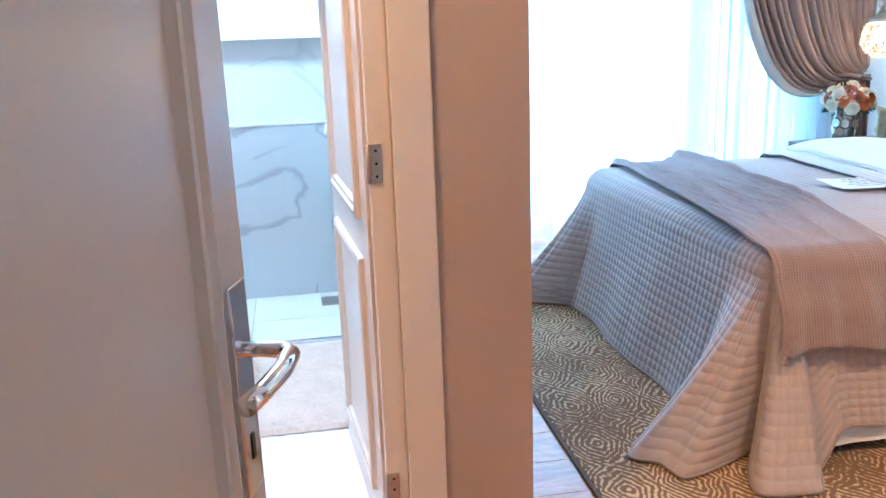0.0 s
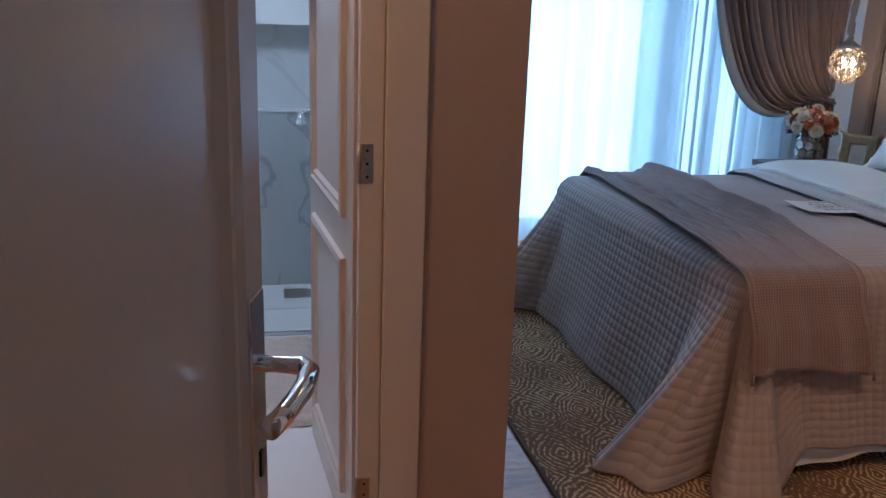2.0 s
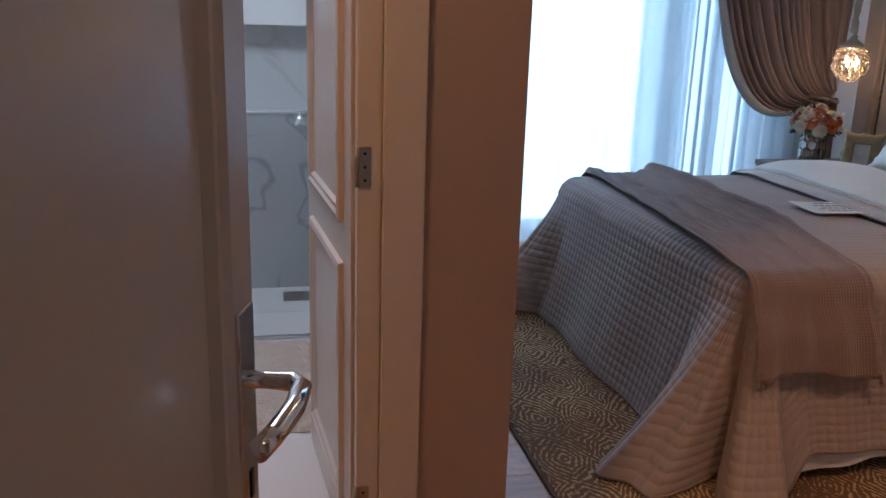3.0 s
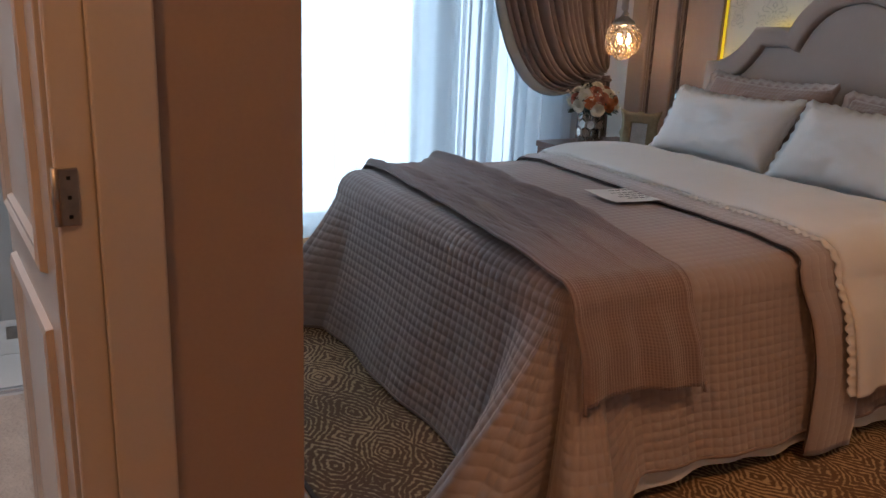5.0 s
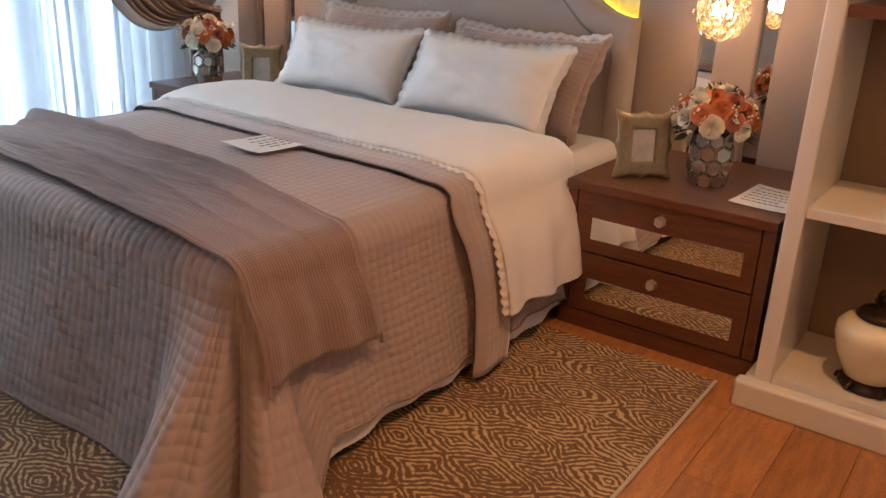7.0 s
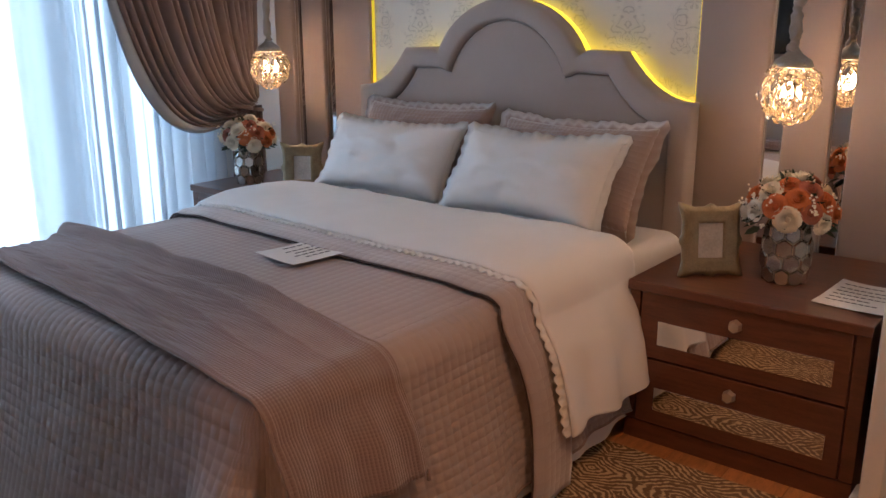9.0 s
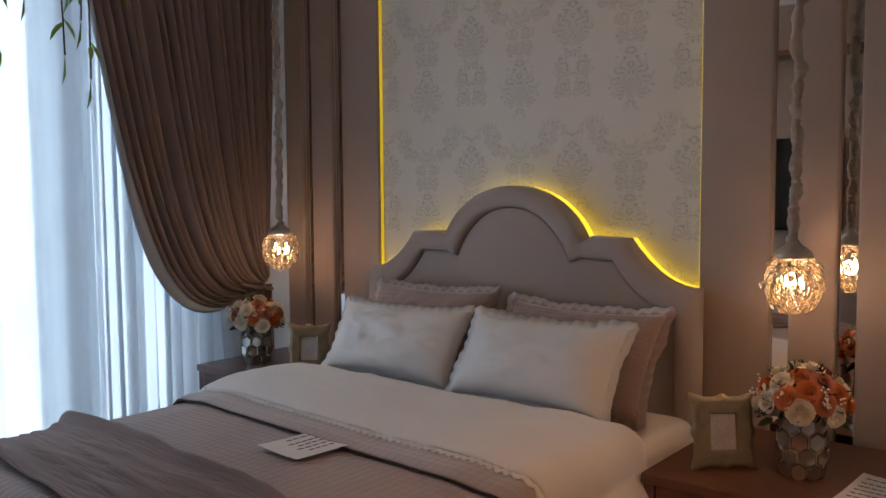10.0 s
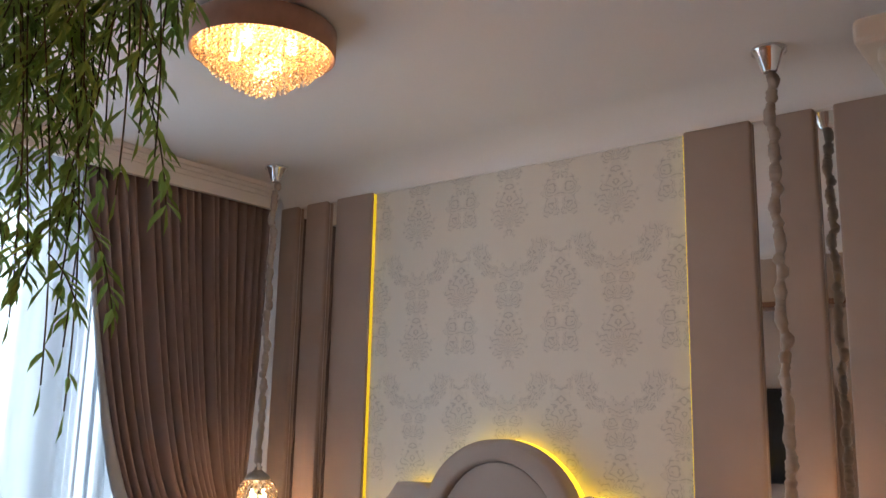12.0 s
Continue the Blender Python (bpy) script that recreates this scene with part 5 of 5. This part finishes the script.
def photo_frame(m, label):
    f = thing("photo_frame", (0, 0, 0), label, "photo frame", "photo frames on the nightstands")
    W, H, w, h = 0.205, 0.24, 0.086, 0.12
    bm = bmesh.new()
    K = 96
    rows = []
    for k in range(K):
        a = 2 * math.pi * k / K
        c, s = math.cos(a), math.sin(a)
        q = 1 / max(abs(c), abs(s))
        sx, sz = c * q, s * q
        corner = (abs(sx) * abs(sz)) ** 6
        wav = 1 + 0.045 * math.cos(8 * a) * (1 - corner) + 0.02 * math.cos(16 * a) + 0.10 * corner
        rows.append([bm.verts.new(p) for p in ((sx * W / 2 * wav, 0.0, H / 2 + sz * H / 2 * wav), (sx * W / 2 * wav, -0.012, H / 2 + sz * H / 2 * wav),
                    (sx * (W / 2 - 0.02), -0.024, H / 2 + sz * (H / 2 - 0.02)), (sx * (W / 2 - 0.042), -0.014, H / 2 + sz * (H / 2 - 0.042)),
                    (sx * (w / 2 + 0.006), -0.020, H / 2 + sz * (h / 2 + 0.006)), (sx * w / 2, -0.012, H / 2 + sz * h / 2), (sx * w / 2, 0.0, H / 2 + sz * h / 2))])
    for k in range(K):
        a, b = rows[k], rows[(k + 1) % K]
        for i in range(7):
            bm.faces.new((a[i], b[i], b[(i + 1) % 7], a[(i + 1) % 7]))
    part("moulding", bm, SILVER_FRAME, f, "scalloped champagne-silver moulding", True)
    part("picture", box(-w / 2 - 0.002, w / 2 + 0.002, -0.007, -0.004, H / 2 - h / 2 - 0.002, H / 2 + h / 2 + 0.002), material("photo_print", (0.50, 0.49, 0.47), 0.15, var=0.25, scale=14, bump=0, coat=0.5), f, "pale blank picture under glass")
    part("back_board", box(-W / 2 + 0.02, W / 2 - 0.02, 0.0005, 0.006, 0.02, H - 0.02), BLACK, f)
    part("easel", box(-0.02, 0.02, 0.006, 0.05, 0.0, 0.012), BLACK, f)
    f.matrix_basis = m
    return f


photo_frame(pose(1.215, -0.60, 0.592, -9, 0, 41), "ornate champagne-silver photo frame standing on the nightstand")
photo_frame(pose(-1.02, -0.45, 0.592, -9, 0, 38), "ornate champagne-silver photo frame beside the pillows")
printed_sheet("notice_sheet", pose(1.695, -0.55, 0.592, 0, 0, -4), 0.21, 0.30, [(0.1, 0.8, 0.85), (0.1, 0.9, 0.7), (0.1, 0.86, 0.58), (0.1, 0.9, 0.46), (0.1, 0.7, 0.34), (0.1, 0.85, 0.22)], "white printed notice sheet on the nightstand")

# ---- ceiling lamp ----
LX, LY, LR = 0.008, -1.572, 0.252
cl = thing("ceiling_lamp", (LX, LY, CEIL), "round ceiling lamp with a brown suede band and glowing crystal drops", "ceiling lamp")
part("mount", lathe([(0.20, 0.0), (0.20, -0.018)], 40, (LX, LY, CEIL)), WHITE_PAINT, cl)
part("shade_band", lathe([(LR - 0.006, -0.015), (LR, -0.015), (LR, -0.105), (LR - 0.006, -0.105), (LR - 0.006, -0.015)], 64, (LX, LY, CEIL)), LAMP_BAND, cl, "brown suede shade band", True)
part("diffuser", lathe([(0.0005, -0.05), (LR - 0.012, -0.05), (LR - 0.012, -0.045), (0.0005, -0.045)], 48, (LX, LY, CEIL)), emitter("lamp_plate", (1.0, 0.60, 0.25), 5.5), cl, "glowing reflector plate")
rng = random.Random(5)
bm = bmesh.new()
for ring in range(9):
    r = 0.02 + ring * 0.0265
    cnt = max(5, int(2 * math.pi * r / 0.026))
    drop = 0.145 * (1 - (r / LR) ** 1.5) + 0.035
    for k in range(cnt):
        a = 2 * math.pi * k / cnt + ring
        z = -0.055
        while z > -0.07 - drop:
            s = rng.uniform(0.007, 0.011)
            c = Vector((LX + r * math.cos(a), LY + r * math.sin(a), CEIL + z))
            v = [bm.verts.new(c + Vector(o) * s) for o in ((1, 0, 0), (0, 1, 0), (-1, 0, 0), (0, -1, 0), (0, 0, 1.3), (0, 0, -1.3))]
            for i in range(4):
                bm.faces.new((v[i], v[(i + 1) % 4], v[4]))
                bm.faces.new((v[(i + 1) % 4], v[i], v[5]))
            z -= 0.026
drops = part("crystal_fringe", bm, CRYSTAL, cl, "strings of amber crystal drops")
drops["kind"] = "stuff"
drops.visible_shadow = False
for k in range(4):
    a = k * math.pi / 2 + 0.4
    part("bulb", lathe([(0.001, -0.03), (0.016, -0.02), (0.019, 0.0), (0.014, 0.02), (0.008, 0.03)], 14, (LX + 0.11 * math.cos(a), LY + 0.11 * math.sin(a), CEIL - 0.09)), BULB, cl, "glowing bulb", True)

# recessed downlight rings, unseen, added to go with the warm lamps
for x, y, z, r in ((1.95, -4.25, CEIL, 0.075), (2.45, -1.7, CEIL, 0.085), (3.75, -3.6, 2.6, 0.085)):
    dl = thing("downlight", (x, y, z), "small round downlight ring, unseen, added in the white ceiling", "downlight", "downlights")
    part("ring", lathe([(r, 0.0), (r, -0.006), (r - 0.012, -0.01), (r - 0.02, -0.002)], 28, (x, y, z)), WHITE_PAINT, dl, "", True)

# ---- hanging plant on the shelf over the television ----
sh = thing("wall_shelf", (0.3, -3.03, 2.46), "walnut wall shelf above the television", "shelf")
part("board", box(-0.75, 1.22, -3.179, -2.93, 2.455, 2.495, 0.003), WALNUT_SHELF, sh)
for x in (-0.5, 0.95):
    part("bracket", box(x, x + 0.025, -3.179, -2.96, 2.40, 2.455, 0.003), BRONZE, sh)
tv = thing("television", (0.0, -3.13, 1.2), "flat black television on the wall opposite the bed", "television")
part("screen", box(-0.60, 0.62, -3.125, -3.118, 1.215, 1.865, 0.002), material("screen_glass", (0.01, 0.01, 0.012), 0.08, var=0.05, bump=0), tv)
part("casing", box(-0.612, 0.632, -3.179, -3.126, 1.20, 1.88, 0.004), BLACK, tv)

plant = thing("hanging_plant", (1.12, -3.02, 2.495), "artificial trailing willow plant spilling from a shelf", "plant")
part("pot", lathe([(0.05, 0.0), (0.075, 0.11), (0.08, 0.115), (0.07, 0.11)], 24, (1.12, -3.03, 2.496)), WHITE_PAINT, plant, "small white pot", True)
rng = random.Random(17)
# long leaders first, then the bush of shorter ones round the pot
VINES = [(1.41, -2.92, 1.655), (1.38, -2.90, 1.72), (1.33, -2.93, 1.75), (1.36, -2.95, 1.81), (1.49, -2.92, 1.93), (1.45, -2.90, 1.96), (1.46, -2.95, 1.97), (1.48, -2.93, 2.06), (1.19, -2.92, 1.80), (1.22, -2.90, 1.84), (1.16, -2.93, 1.83), (1.205, -2.92, 1.67), (1.18, -2.90, 1.70), (1.39, -2.93, 1.68), (1.40, -2.91, 1.75), (1.36, -2.90, 1.84), (1.52, -2.92, 1.90), (1.53, -2.93, 1.97), (1.51, -2.90, 1.95), (1.525, -2.91, 2.02), (1.50, -2.92, 1.86)]
for k in range(17):
    vx = 1.02 + 0.42 * (k + rng.uniform(-0.4, 0.4)) / 16
    VINES.append((vx, rng.uniform(-2.97, -2.87), rng.uniform(1.88, 2.06)))


def add_leaf(bm, base, d, up, L):
    """One narrow pointed leaf, folded a little along its rib."""
    w = d.cross(up)
    w = w.normalized() if w.length > 0.05 else Vector((1, 0, 0))
    n = w.cross(d).normalized()
    hw = L * 0.115
    rim = [base, base + d * L * 0.3 + w * hw, base + d * L * 0.65 + w * hw * 0.8, base + d * L - n * L * 0.14, base + d * L * 0.65 - w * hw * 0.8, base + d * L * 0.3 - w * hw]
    vs = [bm.verts.new(c) for c in rim]
    vm = bm.verts.new(base + d * L * 0.45 - n * 0.002)
    for i in range(6):
        bm.faces.new((vs[i], vs[(i + 1) % 6], vm))


for vx, vy, vz in VINES:
    top = Vector((1.13 + rng.uniform(-0.04, 0.05), -3.02, 2.60))
    out = Vector((vx, vy, 2.52 + rng.uniform(-0.05, 0.08)))
    end = Vector((vx, vy + rng.uniform(-0.02, 0.02), vz))
    M = 84
    pts = []
    for k in range(M + 1):
        t = k / M
        p = bez(top, top + Vector((0, 0, 0.12)), out + Vector((0, 0, 0.15)), end, t)
        p += Vector((0.05 * t * (1 - t) * math.sin(t * 13 + vx * 40), 0.014 * math.sin(t * 14 + vy * 60), 0))
        pts.append(p)
    runs = [pts[10:]]
    k = 26
    while k < M - 3:
        # side sprigs that arch out and droop
        a = rng.uniform(0, 6.28)
        d = Vector((math.cos(a), math.sin(a), rng.uniform(-1.3, -0.5))).normalized()
        q = pts[k].copy()
        run = [q.copy()]
        for j in range(rng.randint(5, 12)):
            q = q + d * 0.0125
            d = (d + Vector((0, 0, -0.16))).normalized()
            run.append(q.copy())
        runs.append(run)
        k += rng.randint(3, 5)
    bm_stem = tube(pts, lambda s: 0.0016 - 0.0007 * s, 5)
    for run in runs[1:]:
        twig = tube(run, 0.0009, 4)
        me = bpy.data.meshes.new("twig")
        twig.to_mesh(me)
        twig.free()
        bm_stem.from_mesh(me)
        bpy.data.meshes.remove(me)
    stem = part("vine", bm_stem, STEM, plant, "", True)
    bm = bmesh.new()
    for run in runs:
        for i in range(1, len(run), 1 if len(run) < 20 else 2):
            dirv = (run[i] - run[i - 1]).normalized()
            for s in (0, 1):
                a = i * 2.4 + s * 3.14 + rng.uniform(-0.5, 0.5)
                side = Vector((math.cos(a), math.sin(a), 0))
                d = (side * rng.uniform(0.8, 1.2) + dirv * rng.uniform(0.6, 0.9) + Vector((0, 0, -0.2))).normalized()
                add_leaf(bm, run[i] - dirv * 0.004 * s, d, Vector((0.2, 0.1, 1)), rng.uniform(0.024, 0.037))
        d = (run[-1] - run[-2]).normalized()
        add_leaf(bm, run[-1], d, Vector((0.4, 1, 0.2)), 0.032)
    fo = part("foliage", bm, LEAF, stem)
    fo["kind"] = "stuff"

# ---- things in the bookcase ----
jx, jy, jz = 2.15, -0.81, 0.12
jar = thing("ginger_jar", (jx, jy, jz), "cream glazed jar with a dark bronze lid and foot", "jar")
part("foot", lathe([(0.085, 0.001), (0.092, 0.008), (0.08, 0.018), (0.075, 0.03), (0.07, 0.034)], 36, (jx, jy, jz)), BRONZE, jar, "fretted bronze foot", True)
part("jar_body", lathe([(0.068, 0.034), (0.085, 0.045), (0.118, 0.12), (0.132, 0.175), (0.128, 0.21), (0.105, 0.232), (0.078, 0.240), (0.07, 0.236)], 48, (jx, jy, jz)), JAR_CREAM, jar, "glossy cream glaze", True)
lid = part("lid", lathe([(0.076, 0.241), (0.082, 0.248), (0.07, 0.262), (0.04, 0.272), (0.02, 0.278), (0.012, 0.285), (0.022, 0.297), (0.026, 0.308), (0.014, 0.320), (0.018, 0.328), (0.006, 0.345), (0.0005, 0.352)], 32, (jx, jy, jz)), BRONZE, jar, "dark bronze lid", True)
for k in range(5):
    a = 2 * math.pi * k / 5
    part("finial_leaf", tube([(jx + r * math.cos(a), jy + r * math.sin(a), jz + z) for r, z in ((0.012, 0.27), (0.032, 0.285), (0.038, 0.305), (0.026, 0.322))], 0.005, 6), BRONZE, lid, "", True)
for k in range(6):
    a = 2 * math.pi * k / 6
    part("foot_scroll", tube([(jx + r * math.cos(a), jy + r * math.sin(a), jz + z) for r, z in ((0.075, 0.03), (0.095, 0.02), (0.10, 0.007))], 0.007, 6), BRONZE, jar, "", True)

px, py, pz = 2.13, -0.70, 0.696
pot = thing("succulent_pot", (px, py, pz), "small faceted ceramic pot with a grey-green plant", "potted plant")
part("pot_body", lathe([(0.035, 0.001), (0.052, 0.05), (0.042, 0.105), (0.038, 0.10)], 7, (px, py, pz)), material("pot_stone", (0.36, 0.29, 0.22), 0.6, var=0.15), pot)
bm = bmesh.new()
for k in range(26):
    a, el = rng.uniform(0, 6.28), rng.uniform(0.1, 1.0)
    d = Vector((math.sin(el) * math.cos(a), math.sin(el) * math.sin(a), math.cos(el)))
    for m in range(7):
        c = Vector((px, py, pz + 0.10)) + d * (0.02 + m * 0.014)
        bmesh.ops.create_icosphere(bm, subdivisions=1, radius=0.009 - m * 0.0006, matrix=Matrix.Translation(c) @ Matrix.Diagonal((1, 0.7, 0.5, 1)))
part("foliage", bm, material("grey_green", (0.11, 0.13, 0.07), 0.7, var=0.3, scale=30), pot)

# ---- bathroom ----
structure("wall_bath_back", box(-1.42, -1.30, -5.05, -3.39, 0, CEIL), MARBLE_LIGHT, "pale marble upper shower wall")
structure("wall_bath_south", box(-1.42, 1.10, -5.05, -4.93, 0, CEIL), MARBLE_LIGHT, "pale bathroom wall")
structure("wall_bath_lining", box(-1.30, 1.10, -3.432, -3.4125, 0, CEIL), MARBLE_LIGHT, "pale marble lining beside the shower")
structure("ceiling_bath", box(-1.42, 1.10, -5.05, -3.39, 2.60, 2.66), CEIL_PAINT, "white bathroom ceiling")
bp = structure("bath_floor", box(-1.42, 1.24, -4.93, -3.39, -0.055, -0.004), TILE_GROUT, "tile bed of the bathroom floor")
tile_mesh = bpy.data.meshes.new("tile")
bm = box(-0.298, 0.298, -0.298, 0.298, -0.006, 0.0, 0.0)
bm.to_mesh(tile_mesh)
bm.free()
tile_mesh.materials.append(TILE_WHITE)
for ix in range(5):
    for iy in range(3):
        tl = new("tile", tile_mesh)
        tl.parent = bp
        tl.location = (-1.12 + ix * 0.6 - 0.0, -3.70 - iy * 0.6, 0.0)
# large marble slabs of the lower shower wall, with fine joints
mw = structure("wall_bath_lower", box(-1.30, -1.215, -4.93, -3.412, 0, 0.90), TILE_GROUT, "grey marble half wall of the shower")
for ya, yb in ((-4.93, -4.552), (-4.548, -3.414)):
    part("slab", box(-1.2145, -1.205, ya, yb, 0.001, 0.902), MARBLE_GREY, mw)
part("ledge", box(-1.30, -1.20, -4.93, -3.414, 0.903, 0.915, 0.002), MARBLE_LIGHT, mw)
structure("wall_bath_niche", box(-1.30, -1.20, -4.93, -3.412, 1.33, 2.60), WHITE_PAINT, "white upper wall over the recessed niche")

sg = thing("shower_screen", (-0.45, -4.1, 0), "frameless clear glass shower screen on a chrome track", "shower screen")
part("track", box(-0.465, -0.435, -4.93, -3.414, 0.0, 0.022, 0.003), CHROME, sg, "chrome floor track")
for ya, yb in ((-4.92, -3.95), (-3.945, -3.42)):
    g = part("pane", box(-0.454, -0.446, ya, yb, 0.022, 2.05, 0.001), CLEAR_GLASS, sg)
    g.visible_shadow = False
tagged(part("threshold", box(-0.43, -0.38, -4.93, -3.414, 0.0, 0.012, 0.003), MARBLE_LIGHT), "pale stone threshold before the shower", "threshold", "", "structure")
tagged(part("floor_drain", box(-1.12, -0.98, -3.66, -3.52, 0.0005, 0.004, 0.001), STEEL), "square steel floor drain in the shower", "drain")

tap = thing("shower_mixer", (-0.85, -3.45, 0.95), "chrome hand shower on the marble wall", "shower")
part("body", lathe([(0.022, 0.0), (0.022, 0.03), (0.012, 0.04)], 16, (-0.85, -3.452, 0.93)), CHROME, tap, "", True)
part("arm", tube([(-0.85, -3.413, 0.95), (-0.85, -3.46, 0.955), (-0.85, -3.53, 0.955), (-0.85, -3.57, 0.94)], 0.011, 10), CHROME, tap, "", True)
part("head", lathe([(0.012, 0.0), (0.03, -0.05), (0.032, -0.06)], 16, (-0.85, -3.575, 0.95)), CHROME, tap, "", True)


def toilet(x, yf):
    t = thing("toilet", (x, yf - 0.3, 0), "white ceramic toilet with closed seat lid", "toilet")

    def oval(w, l, z, back):
        """A rounded outline: round at the front, straight at the back."""
        pts = []
        for k in range(36):
            a = 2 * math.pi * k / 36
            cx, cy = math.cos(a), math.sin(a)
            px = w / 2 * math.copysign(abs(cx) ** 0.55, cx)
            py = (l * 0.5) * math.copysign(abs(cy) ** (0.55 if cy > 0 else 0.4), cy)
            pts.append((x + px, yf - l / 2 + py, z))
        return pts

    def loft(name, loops, mat, label=""):
        bm = bmesh.new()
        rings = [[bm.verts.new(p) for p in l] for l in loops]
        for a, b in zip(rings, rings[1:]):
            for k in range(36):
                bm.faces.new((a[k], a[(k + 1) % 36], b[(k + 1) % 36], b[k]))
        bm.faces.new(rings[0])
        bm.faces.new(rings[-1])
        return part(name, bm, mat, t, label, True)

    def sh(l, d):
        return [(a, b - d, c) for a, b, c in l]

    loft("bowl", [sh(oval(0.23, 0.36, 0.001, 0), 0.13), sh(oval(0.23, 0.38, 0.12, 0), 0.12), sh(oval(0.27, 0.44, 0.24, 0), 0.06), sh(oval(0.35, 0.50, 0.34, 0), 0.015), oval(0.37, 0.52, 0.385, 0), sh(oval(0.365, 0.515, 0.395, 0), 0.002)], CERAMIC)
    loft("seat", [oval(0.37, 0.50, 0.398, 0), oval(0.378, 0.505, 0.403, 0), oval(0.376, 0.503, 0.412, 0)], CERAMIC)
    loft("lid", [oval(0.372, 0.50, 0.415, 0), oval(0.38, 0.507, 0.42, 0), oval(0.378, 0.505, 0.436, 0), oval(0.35, 0.47, 0.443, 0)], CERAMIC, "closed white seat lid")
    part("cistern", box(x - 0.185, x + 0.185, yf - 0.70, yf - 0.515, 0.30, 0.78, 0.02, 3), CERAMIC, t)
    part("cistern_lid", box(x - 0.19, x + 0.19, yf - 0.705, yf - 0.51, 0.782, 0.81, 0.008, 3), CERAMIC, t)
    part("pedestal", box(x - 0.10, x + 0.10, yf - 0.66, yf - 0.40, 0.0, 0.30, 0.02, 3), CERAMIC, t)
    t.scale = (1, 1, 0.89)


toilet(-0.165, -3.99)
bmat = thing("bath_mat", (0.0, -3.79, 0), "beige tufted cotton bath mat on white tiles", "bath mat")
N1, N2 = 120, 60


def mat_f(u, v):
    x, y = -0.42 + 0.85 * u, -4.01 + 0.44 * v
    e = smooth01(min(u, 1 - u) / 0.03) * smooth01(min(v, 1 - v) / 0.05)
    band = 0.006 if 0.07 < u < 0.93 and 0.12 < v < 0.88 else 0.0
    return Vector((x + 0.004 * math.sin(v * 40), y + 0.004 * math.sin(u * 60), 0.004 + e * (0.012 + band + 0.004 * noise.noise(Vector((x * 60, y * 60, 0))))))


part("tufting", sheet(mat_f, N1, N2), BATH_MAT, bmat, "", True)

# ---- floors, last ----
structure("floor", box(1.25, 4.5, -5.2, -3.181, -0.06, -0.002), PLANK, "warm brown laminate floor")
fl = bpy.data.objects["floor"]
structure("floor_screed", box(-2.3, 4.5, -5.2, 0.16, -0.12, -0.061), WALL_PAINT, "plain screed under the floors")
structure("floor_bed", box(-2.1, 3.2, -3.181, 0.0, -0.06, -0.002), PLANK, "screed under the bedroom planks")
PW, PL = 0.195, 1.28
plank_mesh = bpy.data.meshes.new("plank")
bm = box(-PW / 2 + 0.0006, PW / 2 - 0.0006, -PL / 2 + 0.0006, PL / 2 - 0.0006, -0.002, 0.003, 0.0)
bmesh.ops.bevel(bm, geom=[e for e in bm.edges if all(v.co.z > 0 for v in e.verts)], offset=0.0012, segments=1, affect='EDGES')
bm.to_mesh(plank_mesh)
bm.free()
plank_mesh.materials.append(PLANK)
i = 0
x = -2.0
while x < 3.1:
    y = -3.181 + PL / 2 + (i % 3) * -0.43
    while y - PL / 2 < 0:
        a, b = max(y - PL / 2, -3.181), min(y + PL / 2, 0.0)
        if b - a > 0.05:
            pk = new("plank", plank_mesh)
            pk.parent = fl
            pk.location = (x, (a + b) / 2, 0)
            pk.scale = (1, (b - a) / PL, 1)
        y += PL
    if x > 1.4:
        y = -3.181 + PL / 2 - 0.2 + (i % 3) * -0.43
        while y + PL / 2 > -5.1:
            a, b = max(y - PL / 2, -5.06), min(y + PL / 2, -3.181)
            if b - a > 0.05:
                pk = new("plank", plank_mesh)
                pk.parent = fl
                pk.location = (x, (a + b) / 2, 0)
                pk.scale = (1, (b - a) / PL, 1)
            y -= PL
    x += PW
    i += 1
